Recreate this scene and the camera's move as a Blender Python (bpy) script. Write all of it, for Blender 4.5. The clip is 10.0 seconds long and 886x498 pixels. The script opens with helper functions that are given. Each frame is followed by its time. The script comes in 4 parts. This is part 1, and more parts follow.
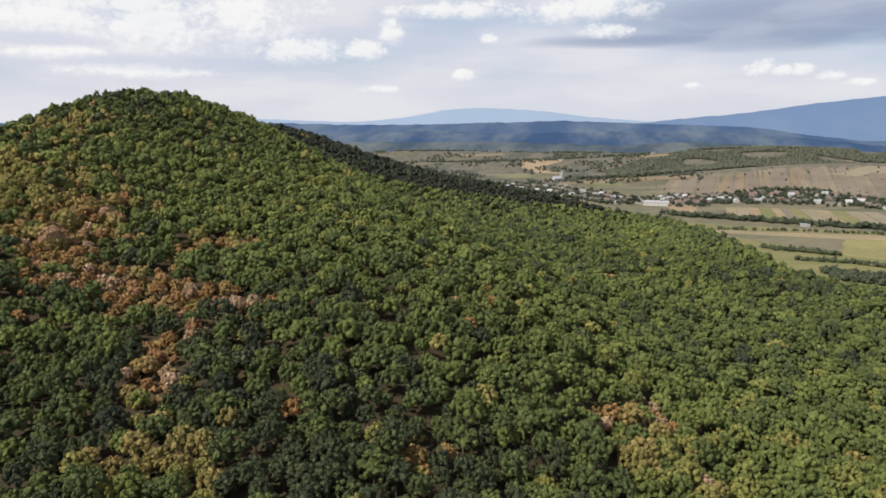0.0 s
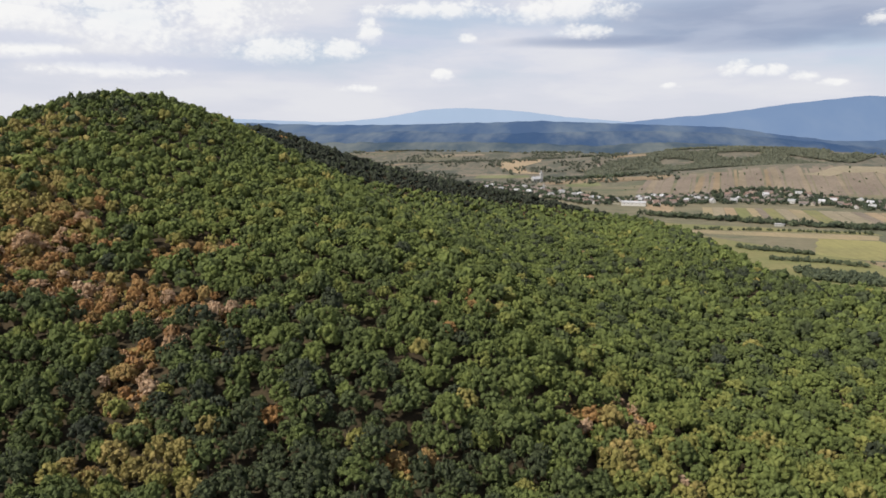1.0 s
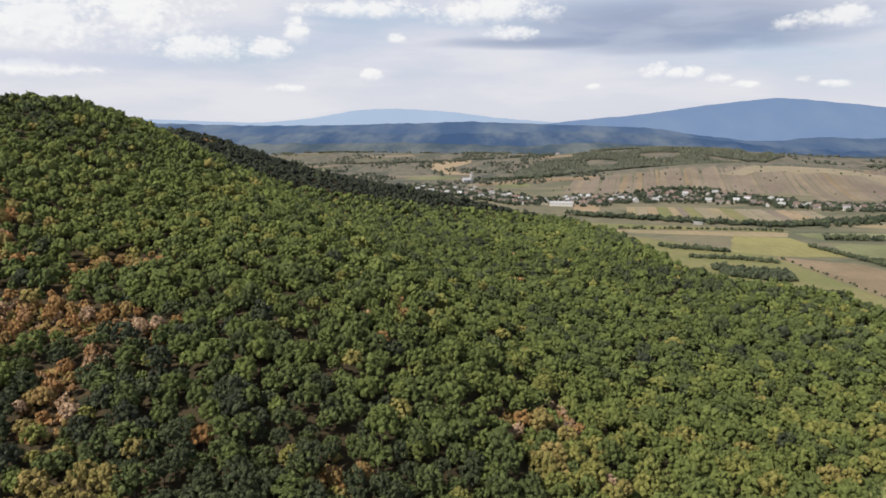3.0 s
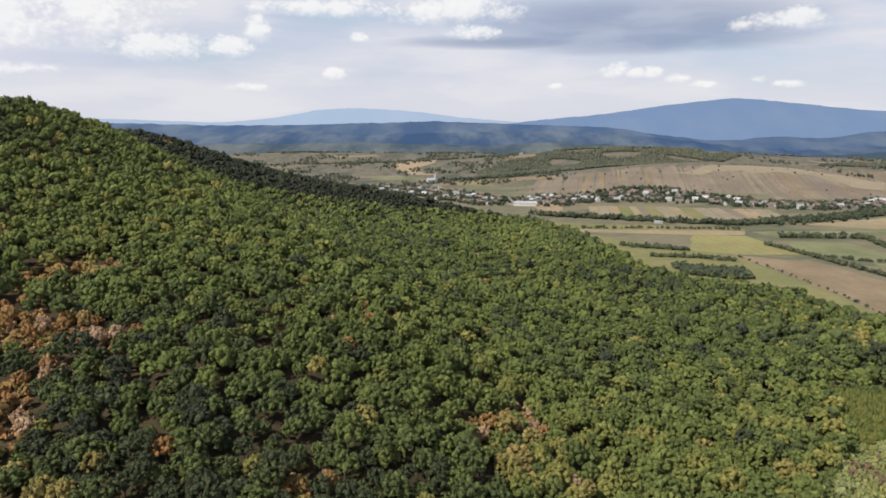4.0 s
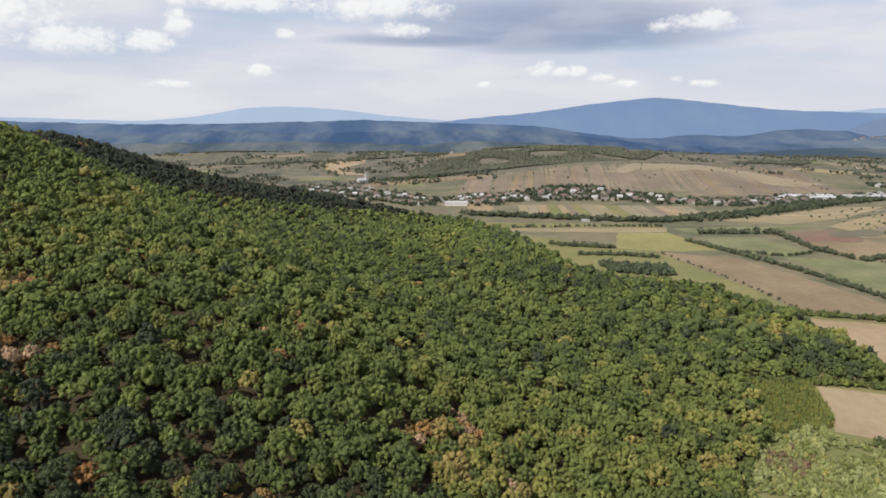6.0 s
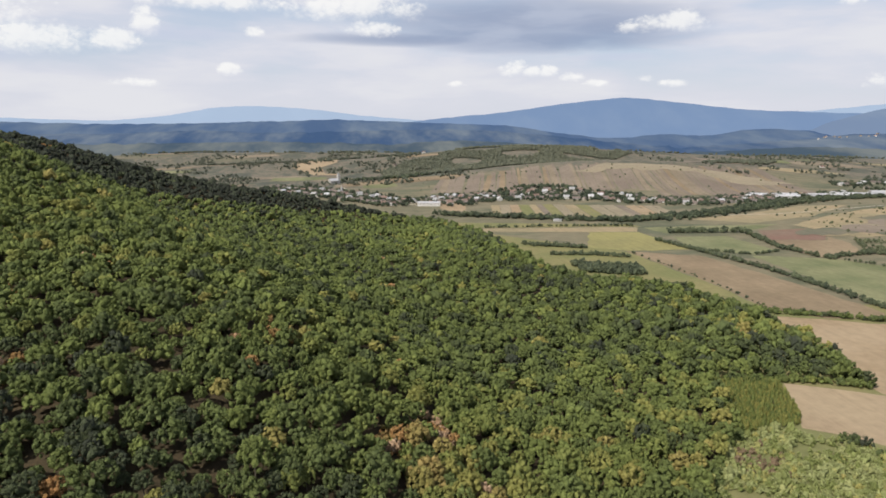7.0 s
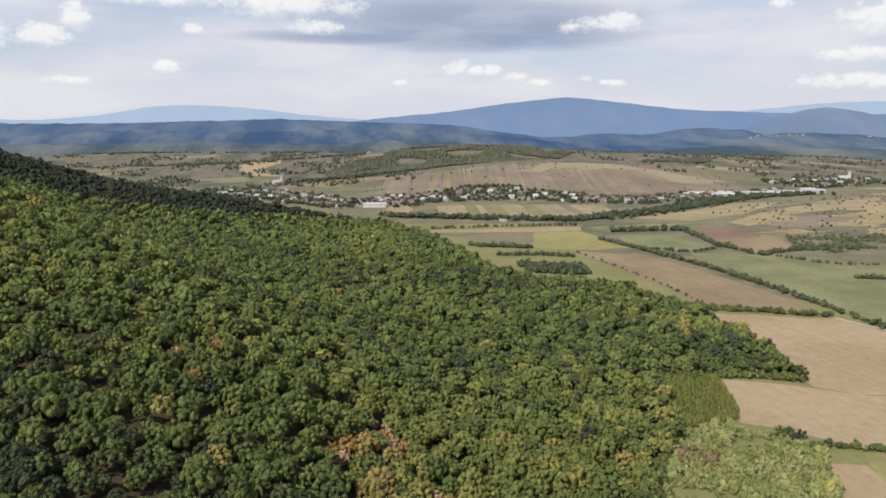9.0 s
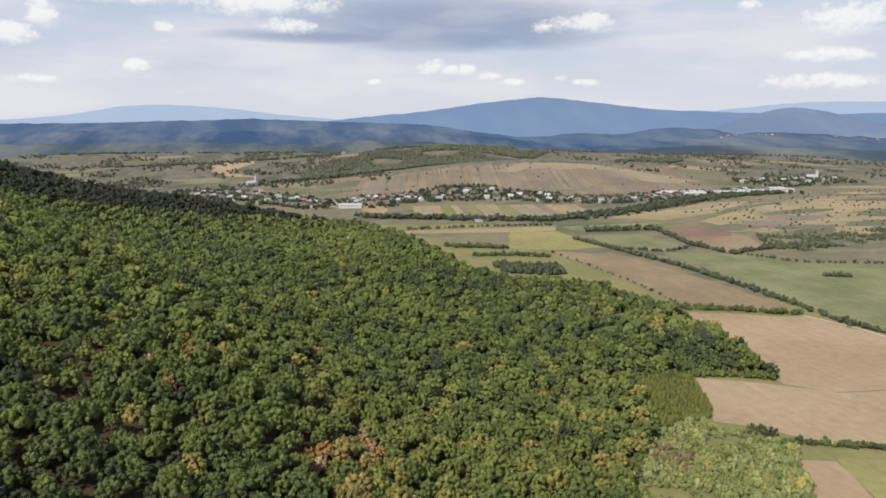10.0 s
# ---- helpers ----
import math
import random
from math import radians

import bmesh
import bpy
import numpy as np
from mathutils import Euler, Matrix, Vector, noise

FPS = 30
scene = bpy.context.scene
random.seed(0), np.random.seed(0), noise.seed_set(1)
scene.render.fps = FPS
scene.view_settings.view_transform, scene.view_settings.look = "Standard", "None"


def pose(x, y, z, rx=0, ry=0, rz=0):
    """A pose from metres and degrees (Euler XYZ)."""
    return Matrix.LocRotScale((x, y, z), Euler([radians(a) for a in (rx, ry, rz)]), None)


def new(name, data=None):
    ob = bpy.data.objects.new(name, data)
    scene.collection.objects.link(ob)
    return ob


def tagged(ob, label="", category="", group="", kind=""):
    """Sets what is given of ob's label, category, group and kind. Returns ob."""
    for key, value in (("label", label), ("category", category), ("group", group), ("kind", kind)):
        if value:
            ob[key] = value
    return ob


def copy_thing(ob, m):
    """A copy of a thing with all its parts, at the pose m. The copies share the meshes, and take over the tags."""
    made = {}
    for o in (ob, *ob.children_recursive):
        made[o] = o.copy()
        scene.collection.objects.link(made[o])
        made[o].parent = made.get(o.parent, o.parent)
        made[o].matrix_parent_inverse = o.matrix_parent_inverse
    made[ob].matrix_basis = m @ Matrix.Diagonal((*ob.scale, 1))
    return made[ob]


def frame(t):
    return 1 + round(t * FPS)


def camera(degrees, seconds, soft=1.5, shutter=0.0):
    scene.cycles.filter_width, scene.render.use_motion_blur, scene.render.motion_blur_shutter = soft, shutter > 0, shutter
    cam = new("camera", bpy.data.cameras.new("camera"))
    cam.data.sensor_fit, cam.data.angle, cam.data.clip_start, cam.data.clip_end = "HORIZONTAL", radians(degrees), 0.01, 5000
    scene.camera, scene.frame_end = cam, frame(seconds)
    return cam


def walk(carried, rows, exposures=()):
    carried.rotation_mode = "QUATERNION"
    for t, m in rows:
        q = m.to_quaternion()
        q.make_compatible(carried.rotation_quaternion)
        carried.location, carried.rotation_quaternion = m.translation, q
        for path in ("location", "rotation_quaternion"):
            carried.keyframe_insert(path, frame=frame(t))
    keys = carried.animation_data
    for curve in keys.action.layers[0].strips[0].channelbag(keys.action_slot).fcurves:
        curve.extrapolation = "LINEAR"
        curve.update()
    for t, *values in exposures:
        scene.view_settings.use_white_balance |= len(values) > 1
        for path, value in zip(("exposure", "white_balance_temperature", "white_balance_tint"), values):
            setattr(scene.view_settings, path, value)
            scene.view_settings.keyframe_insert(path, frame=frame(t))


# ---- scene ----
# ---- camera: a drone that rises slowly while it turns to the right ----
cam = camera(65.97, 10.0, soft=1.7)
PATH = [
    (0.0, -1.2, 1.8, 150.0, 12.13, -10.37), (0.5, -1.1, 1.6, 151.1, 11.30, -10.38),
    (1.0, -1.0, 1.3, 152.2, 10.42, -10.39), (1.5, -0.9, 1.0, 153.3, 9.10, -10.38),
    (2.0, -0.7, 0.7, 154.4, 7.61, -10.39), (2.5, -0.5, 0.4, 155.5, 6.14, -10.38),
    (4.0, 0.0, 0.0, 158.9, 1.69, -10.45), (4.5, 0.0, 0.0, 160.0, 0.21, -10.48),
    (5.0, -0.1, 0.1, 161.1, -1.29, -10.53), (5.5, -0.2, 0.2, 162.3, -2.79, -10.58),
    (7.0, -0.3, 1.5, 165.2, -6.41, -10.67), (7.5, -0.3, 1.9, 166.1, -7.58, -10.70),
    (8.0, -0.3, 2.4, 167.0, -8.66, -10.73), (8.5, -0.2, 2.9, 167.8, -9.80, -10.74),
    (9.0, -0.2, 3.3, 168.7, -10.95, -10.76), (9.5, -0.2, 3.7, 169.5, -12.11, -10.78),
    (10.0, -0.2, 4.1, 170.4, -13.02, -10.80)]
walk(cam, [(t, pose(x, y, z, 90 + pitch, 0, yaw)) for t, x, y, z, yaw, pitch in PATH])

# ---- light: sun behind the drone's left shoulder, broken cumulus sky ----
SUN_EL, SUN_AZ = radians(47), radians(-128)      # azimuth from +y towards +x
sun_way = Vector((math.sin(SUN_AZ) * math.cos(SUN_EL), math.cos(SUN_AZ) * math.cos(SUN_EL), math.sin(SUN_EL)))
sun_data = bpy.data.lights.new("sun", "SUN")
sun_data.energy, sun_data.angle, sun_data.color = 5.0, radians(0.6), (1.0, 0.94, 0.85)
sun = new("sun", sun_data)
sun.rotation_euler = sun_way.to_track_quat("Z", "Y").to_euler()
scene.view_settings.exposure = -0.05


class Nodes:
    """Short hand for building a node tree."""

    def __init__(self, tree):
        self.tree = tree
        tree.nodes.clear()

    def add(self, kind):
        return self.tree.nodes.new(kind)

    def put(self, value, socket):
        if isinstance(value, bpy.types.NodeSocket):
            self.tree.links.new(value, socket)
        else:
            socket.default_value = value

    def math(self, op, a, b=0.0, c=0.0, clamp=False):
        node = self.add("ShaderNodeMath")
        node.operation, node.use_clamp = op, clamp
        for value, socket in zip((a, b, c), node.inputs):
            self.put(value, socket)
        return node.outputs[0]

    def vmath(self, op, a, b=(0, 0, 0)):
        node = self.add("ShaderNodeVectorMath")
        node.operation = op
        self.put(a, node.inputs[0])
        if op == "SCALE":
            self.put(b, node.inputs[3])
        else:
            self.put(b, node.inputs[1])
        return node.outputs[0]

    def noise(self, vector, scale, detail=4.0, rough=0.55, out=0):
        node = self.add("ShaderNodeTexNoise")
        self.put(vector, node.inputs["Vector"])
        self.put(scale, node.inputs["Scale"])
        node.inputs["Detail"].default_value, node.inputs["Roughness"].default_value = detail, rough
        return node.outputs[out]

    def ramp(self, fac, stops):
        node = self.add("ShaderNodeValToRGB")
        self.put(fac, node.inputs[0])
        band = node.color_ramp.elements
        while len(band) < len(stops):
            band.new(0.5)
        for element, (place, colour) in zip(band, stops):
            element.position = place
            element.color = (*colour, 1) if len(colour) == 3 else colour
        return node.outputs[0]

    def mix(self, fac, a, b, blend="MIX"):
        node = self.add("ShaderNodeMix")
        node.data_type, node.blend_type = "RGBA", blend
        self.put(fac, node.inputs[0])
        for value, socket in ((a, node.inputs[6]), (b, node.inputs[7])):
            self.put((*value, 1) if isinstance(value, tuple) and len(value) == 3 else value, socket)
        return node.outputs[2]

    def step(self, value, low, high):
        node = self.add("ShaderNodeMapRange")
        node.interpolation_type = "SMOOTHSTEP"
        for v, socket in zip((value, low, high, 0.0, 1.0), node.inputs):
            self.put(v, socket)
        return node.outputs[0]


def make_world():
    world = bpy.data.worlds.new("sky")
    scene.world = world
    world.use_nodes = True
    n = Nodes(world.node_tree)
    way = n.add("ShaderNodeTexCoord").outputs["Generated"]
    sep = n.add("ShaderNodeSeparateXYZ")
    n.put(way, sep.inputs[0])
    x, y, z = sep.outputs
    az = n.math("DEGREES", n.math("ARCTAN2", x, y))
    el = n.math("DEGREES", n.math("ARCSINE", z))
    sky = n.add("ShaderNodeTexSky")
    sky.sky_type, sky.sun_disc, sky.sun_elevation, sky.sun_rotation = "NISHITA", False, SUN_EL, SUN_AZ
    sky.air_density, sky.dust_density, sky.altitude = 1.0, 1.0, 300
    clear = n.vmath("SCALE", sky.outputs[0], 0.085)
    # thin high sheet seen at a low angle: streaks drawn out along the horizon
    flat = n.add("ShaderNodeCombineXYZ")
    n.put(n.math("MULTIPLY", az, 0.050), flat.inputs[0])
    n.put(n.math("MULTIPLY", el, 0.23), flat.inputs[1])
    n.put(0.0, flat.inputs[2])
    warp = n.noise(flat.outputs[0], 3.0, 4.0, 0.55, out=1)
    bent = n.vmath("ADD", flat.outputs[0], n.vmath("SCALE", warp, 0.22))
    sheet = n.noise(bent, 1.1, 5.0, 0.5)
    wisp = n.math("SUBTRACT", n.noise(bent, 2.4, 4.0, 0.5), 0.5)

    def billow(da, de):
        """Rounded heads of cumulus at two sizes, read a little aside."""
        at = n.add("ShaderNodeCombineXYZ")
        n.put(n.math("MULTIPLY_ADD", az, 0.40, 0.40 * da), at.inputs[0])
        n.put(n.math("MULTIPLY_ADD", el, 0.56, 0.56 * de), at.inputs[1])
        n.put(2.0, at.inputs[2])
        soft = n.vmath("ADD", at.outputs[0], n.vmath("SCALE", n.noise(at.outputs[0], 2.2, 3.0, 0.6, out=1), 0.35))
        heads = []
        for size in (0.9, 2.3, 6.0):
            cell = n.add("ShaderNodeTexVoronoi")
            cell.feature = "SMOOTH_F1"
            n.put(soft, cell.inputs["Vector"])
            cell.inputs["Scale"].default_value, cell.inputs["Smoothness"].default_value = size, 0.35
            heads.append(n.math("SUBTRACT", 0.5, cell.outputs["Distance"]))
        curl = n.math("SUBTRACT", n.noise(soft, 4.5, 4.0, 0.6), 0.5)
        return n.math("ADD", heads[0], n.math("MULTIPLY_ADD", heads[1], 0.55, n.math("MULTIPLY_ADD", heads[2], 0.4, n.math("MULTIPLY", curl, 0.9))))

    grain = billow(0.0, 0.0)
    relief = n.math("SUBTRACT", grain, billow(-0.28, 0.30))

    def heap(a, e, w, h):
        """A cloud round azimuth a and elevation e, w and h degrees across: flat below, heaped on top. Gives its body and its own height."""
        u = n.math("DIVIDE", n.math("SUBTRACT", az, a), w)
        v = n.math("DIVIDE", n.math("SUBTRACT", el, e), h)
        low = n.math("MULTIPLY", n.math("MINIMUM", v, 0.0), 1.5)
        high = n.math("MAXIMUM", v, 0.0)
        r = n.math("ADD", n.math("MULTIPLY", u, u), n.math("ADD", n.math("MULTIPLY", low, low), n.math("MULTIPLY", high, high)))
        return n.math("MULTIPLY_ADD", grain, 1.6, n.math("SUBTRACT", 0.88, r)), v

    def union(parts):
        """The strongest cloud at each place, and the height within it."""
        body, tall = parts[0]
        for p, v in parts[1:]:
            tall = n.math("ADD", tall, n.math("MULTIPLY", n.math("GREATER_THAN", p, body), n.math("SUBTRACT", v, tall)))
            body = n.math("MAXIMUM", body, p)
        return body, tall

    white, tall = union([heap(*c) for c in WHITE])

    def bank(a, e, w, h):
        """A flat grey cloud base with soft, drawn-out edges."""
        u = n.math("DIVIDE", n.math("SUBTRACT", az, a), w)
        v = n.math("DIVIDE", n.math("SUBTRACT", el, e), h)
        return n.math("SUBTRACT", n.math("MULTIPLY_ADD", wisp, 3.0, 1.0), n.math("ADD", n.math("MULTIPLY", u, u), n.math("MULTIPLY", v, v)))

    grey = bank(*GREY[0])
    for c in GREY[1:]:
        grey = n.math("MAXIMUM", grey, bank(*c))
    under = bank(*UNDER[0])
    for c in UNDER[1:]:
        under = n.math("MAXIMUM", under, bank(*c))
    haze = n.step(el, 6.0, 0.5)
    blue = n.mix(0.6, clear, (0.60, 0.72, 0.92))
    # broken cover: a pale veil low down, more blue between the clouds overhead
    cover = n.mix(n.step(el, 12.0, 32.0), n.math("MULTIPLY_ADD", n.step(sheet, 0.34, 0.56), 0.70, 0.22), n.math("MULTIPLY", n.step(sheet, 0.46, 0.58), 0.55))
    colour = n.mix(cover, n.mix(n.step(el, 12.0, 40.0), blue, clear), (0.735, 0.745, 0.83))
    colour = n.mix(n.math("MULTIPLY", haze, 0.80), colour, (0.735, 0.745, 0.815))
    colour = n.mix(n.math("MULTIPLY", n.step(sheet, 0.48, 0.64), 0.55), colour, (0.85, 0.85, 0.87))
    colour = n.mix(n.math("MULTIPLY", n.step(grey, -1.2, 1.1), 0.88), colour, n.mix(n.step(wisp, -0.12, 0.16), (0.28, 0.35, 0.51), (0.44, 0.50, 0.64)))
    glow = n.step(n.math("ADD", n.math("MULTIPLY", tall, 0.5), n.math("MULTIPLY", relief, 0.8)), -1.45, 0.3)
    bright = n.mix(glow, (0.72, 0.74, 0.83), (1.0, 0.995, 0.98))
    edge = n.math("MULTIPLY_ADD", n.step(tall, 0.2, -0.8), 0.7, 0.55)
    colour = n.mix(n.math("MULTIPLY", n.step(n.math("DIVIDE", white, edge), -0.85, 1.5), 0.80), colour, bright)
    colour = n.mix(n.math("MULTIPLY", n.step(under, -1.0, 1.2), 0.55), colour, (0.62, 0.66, 0.80))
    ground = n.step(el, -3.0, -9.0)
    colour = n.mix(ground, colour, (0.16, 0.17, 0.13))
    back = n.add("ShaderNodeBackground")
    n.put(colour, back.inputs[0])
    back.inputs[1].default_value = 1.0
    n.put(back.outputs[0], n.add("ShaderNodeOutputWorld").inputs[0])


# clouds: azimuth, elevation, half width and half height in degrees
WHITE = [(-33.6, 7.0, 7.1, 2.6), (-27.8, 7.5, 6.2, 2.4), (-23.6, 5.6, 3.6, 1.3), (-41.0, 7.2, 5.7, 2.0), (-42.2, 5.0, 4.5, 0.67), (-35.2, 3.8, 5.2, 0.6), (-18.2, 5.7, 2.0, 1.0), (-16.4, 7.0, 1.0, 1.3),
         (-38.4, 8.3, 9.5, 1.4), (-8.3, 6.7, 0.8, 0.45), (-10.4, 3.8, 0.9, 0.55), (0.5, 7.1, 2.3, 0.7), (-1.3, 8.7, 5.2, 1.3), (-11.6, 8.8, 6.2, 0.8), (12.1, 4.1, 1.2, 0.75), (13.6, 3.8, 1.0, 0.45),
         (15.0, 3.8, 1.0, 0.55), (16.6, 3.4, 1.0, 0.45), (18.7, 2.9, 0.9, 0.3), (22.3, 3.2, 0.8, 0.33), (24.5, 2.8, 1.1, 0.35), (25.3, 7.3, 1.4, 0.95), (23.2, 7.2, 2.9, 0.7), (7.6, 2.9, 0.8, 0.3),
         (42.6, 6.8, 2.9, 1.3), (41.4, 4.4, 2.6, 0.57), (41.2, 2.6, 3.6, 0.67), (35.9, 8.2, 1.1, 0.43), (-17.2, 2.8, 1.9, 0.38)]
GREY = [(13.0, 7.9, 11.0, 1.5), (15.2, 6.3, 9.0, 0.85), (5.1, 6.4, 8.6, 0.5), (9.5, 7.1, 5.7, 1.0), (19.3, 7.2, 5.2, 1.3)]
UNDER = [(-13.4, 6.5, 3.3, 0.5), (43.7, 5.4, 2.4, 0.5), (-32.0, 4.5, 8.5, 0.5), (-42.1, 5.9, 3.6, 0.45), (20.0, 4.9, 3.0, 0.3)]
make_world()


# ---- materials ----
def principled(n, colour, rough=0.9, bump=None, spec=0.2):
    shader = n.add("ShaderNodeBsdfPrincipled")
    n.put(colour, shader.inputs["Base Color"])
    n.put(rough, shader.inputs["Roughness"])
    shader.inputs["Specular IOR Level"].default_value = spec
    if bump:
        height, strength, distance = bump
        node = n.add("ShaderNodeBump")
        node.inputs["Strength"].default_value, node.inputs["Distance"].default_value = strength, distance
        n.put(height, node.inputs["Height"])
        n.put(node.outputs[0], shader.inputs["Normal"])
    n.put(shader.outputs[0], n.add("ShaderNodeOutputMaterial").inputs[0])
    return shader


def material(name):
    m = bpy.data.materials.new(name)
    m.use_nodes = True
    return m, Nodes(m.node_tree)


def place(n):
    return n.add("ShaderNodeNewGeometry").outputs["Position"]


def leaf_material(name, stops):
    """Foliage whose colour follows the tree's own 'season' value, with variation from clump to clump."""
    m, n = material(name)
    own = n.add("ShaderNodeAttribute")
    own.attribute_name = "leaf_tone"
    leaf_tone = own.outputs["Fac"]
    island = n.add("ShaderNodeNewGeometry").outputs["Random Per Island"]
    spot = n.noise(place(n), 0.9, 3.0)
    value = n.math("ADD", leaf_tone, n.math("MULTIPLY", n.math("SUBTRACT", island, 0.5), 0.05))
    colour = n.ramp(n.math("ADD", value, n.math("MULTIPLY", n.math("SUBTRACT", spot, 0.5), 0.06)), stops)
    tone = n.math("MULTIPLY_ADD", n.noise(place(n), 0.7, 3.0), 0.5, 0.75)
    tone = n.math("MULTIPLY", tone, n.math("MULTIPLY_ADD", island, 0.36, 0.82))
    colour = n.mix(1.0, colour, n.vmath("SCALE", (1, 1, 1), tone), "MULTIPLY")
    rough = n.math("ADD", n.noise(place(n), 1.7, 3.0, 0.6), n.math("MULTIPLY", n.noise(place(n), 0.6, 2.0), 0.7))
    principled(n, colour, 0.8, (rough, 0.85, 0.75), 0.05)
    return m


# the first stop puts cloud shade on the far spur into leaf colour
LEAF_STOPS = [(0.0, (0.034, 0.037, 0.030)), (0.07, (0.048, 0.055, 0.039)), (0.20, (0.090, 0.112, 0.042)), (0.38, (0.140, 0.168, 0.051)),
              (0.55, (0.215, 0.205, 0.062)), (0.68, (0.265, 0.212, 0.078)), (0.80, (0.300, 0.190, 0.080)),
              (0.90, (0.310, 0.168, 0.068)), (1.0, (0.41, 0.285, 0.185))]
LEAF = leaf_material("leaves", LEAF_STOPS)


def simple(name, stops, scale, fine, rough=0.95, bump=0.3, depth=0.1, detail=5.0, mixed=0.5):
    """Two scales of noise through a colour ramp."""
    m, n = material(name)
    p = place(n)
    value = n.math("ADD", n.math("MULTIPLY", n.noise(p, scale, detail), 1 - mixed), n.math("MULTIPLY", n.noise(p, fine, 4.0), mixed))
    principled(n, n.ramp(value, stops), rough, (n.noise(p, fine, 4.0), bump, depth))
    return m


BARK = simple("bark", [(0.3, (0.06, 0.05, 0.04)), (0.7, (0.17, 0.14, 0.11))], 1.5, 8.0, bump=0.7, depth=0.05)


def meadow_material():
    """Grazed valley land: wide drifts of green, grey-green and straw, then tussocks."""
    m, n = material("meadow")
    p = place(n)
    wide = n.noise(n.vmath("MULTIPLY", p, (0.0035, 0.0075, 0.0)), 1.0, 6.0, 0.6)
    c = n.ramp(wide, [(0.30, (0.085, 0.095, 0.060)), (0.42, (0.125, 0.125, 0.08)), (0.50, (0.19, 0.165, 0.107)), (0.57, (0.135, 0.130, 0.083)), (0.66, (0.21, 0.178, 0.115)), (0.75, (0.105, 0.11, 0.07))])
    # past the villages the land turns to scrub and old pasture, greyed for haze
    sep = n.add("ShaderNodeSeparateXYZ")
    n.put(p, sep.inputs[0])
    rise = n.math("ADD", sep.outputs[1], n.math("MULTIPLY", n.math("SUBTRACT", n.noise(p, 0.004, 3.0), 0.5), 700))
    patchy = n.noise(n.vmath("MULTIPLY", p, (0.009, 0.0045, 0.0)), 1.0, 6.0, 0.65)
    heath = n.ramp(patchy, [(0.30, (0.062, 0.070, 0.056)), (0.43, (0.095, 0.097, 0.074)), (0.50, (0.165, 0.143, 0.108)), (0.56, (0.100, 0.100, 0.077)), (0.62, (0.125, 0.117, 0.087)), (0.70, (0.20, 0.17, 0.125))])
    c = n.mix(n.step(rise, 1560, 1800), c, heath)
    tone = n.math("MULTIPLY_ADD", n.noise(p, 0.05, 6.0, 0.65), 0.8, 0.6)
    c = n.mix(1.0, c, n.vmath("SCALE", (1, 1, 1), tone), "MULTIPLY")
    principled(n, c, 0.95, (n.noise(p, 0.5, 4.0), 0.4, 0.3))
    return m


GROUND = meadow_material()
LITTER = simple("leaf_litter", [(0.3, (0.030, 0.026, 0.015)), (0.55, (0.060, 0.045, 0.025)), (0.75, (0.11, 0.075, 0.04))], 0.08, 0.9)


def crop(name, colour, other, stripe=0.0, turn=0.0, width=4.0):
    """A field: a slow drift between two colours, with drill rows along one direction."""
    m, n = material(name)
    p = place(n)
    drift = n.step(n.noise(p, 0.012, 3.0), 0.35, 0.65)
    c = n.mix(drift, colour, other)
    mapped = n.add("ShaderNodeMapping")
    n.put(p, mapped.inputs[0])
    mapped.inputs["Rotation"].default_value = (0, 0, radians(turn))
    mapped.inputs["Scale"].default_value = (1.0 / width, 0.02, 1)
    rows = n.noise(mapped.outputs[0], 1.0, 3.0)
    tone = n.math("MULTIPLY_ADD", n.math("SUBTRACT", rows, 0.5), 2.2 * stripe, 1.0)
    tone = n.math("MULTIPLY", tone, n.math("MULTIPLY_ADD", n.noise(p, 0.15, 5.0), 0.5, 0.75))
    c = n.mix(1.0, c, n.vmath("SCALE", (1, 1, 1), tone), "MULTIPLY")
    principled(n, c, 0.95, (n.noise(p, 0.8, 3.0), 0.3, 0.1))
    return m


TAN = crop("stubble", (0.285, 0.21, 0.13), (0.335, 0.255, 0.165), 0.10, 112)
SOIL = crop("ploughed_soil", (0.30, 0.225, 0.145), (0.33, 0.255, 0.165), 0.14, 107, 2.5)
BROWN = crop("fallow", (0.20, 0.15, 0.095), (0.255, 0.195, 0.125), 0.15, 40)
GREEN = crop("clover", (0.135, 0.148, 0.072), (0.205, 0.205, 0.108), 0.18, 40)
YELLOW = crop("mustard", (0.262, 0.238, 0.098), (0.225, 0.205, 0.090), 0.15, 60)
STRAW = crop("dry_grass", (0.310, 0.243, 0.146), (0.25, 0.21, 0.125), 0.2, 75)
RED = crop("red_earth", (0.195, 0.118, 0.09), (0.19, 0.135, 0.10), 0.1, 30)


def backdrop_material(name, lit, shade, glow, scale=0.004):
    """Distance seen through miles of air: dim woods, sun and cloud-shade patches in the colour, blue air haze put in as
    emission.
    """
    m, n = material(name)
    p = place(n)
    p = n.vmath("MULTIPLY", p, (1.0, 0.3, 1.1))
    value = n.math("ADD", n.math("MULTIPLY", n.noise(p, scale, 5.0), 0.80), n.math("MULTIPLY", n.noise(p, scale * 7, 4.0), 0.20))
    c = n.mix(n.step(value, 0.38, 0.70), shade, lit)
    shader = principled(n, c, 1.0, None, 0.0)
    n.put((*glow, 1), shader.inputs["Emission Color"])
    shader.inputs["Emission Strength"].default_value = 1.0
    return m


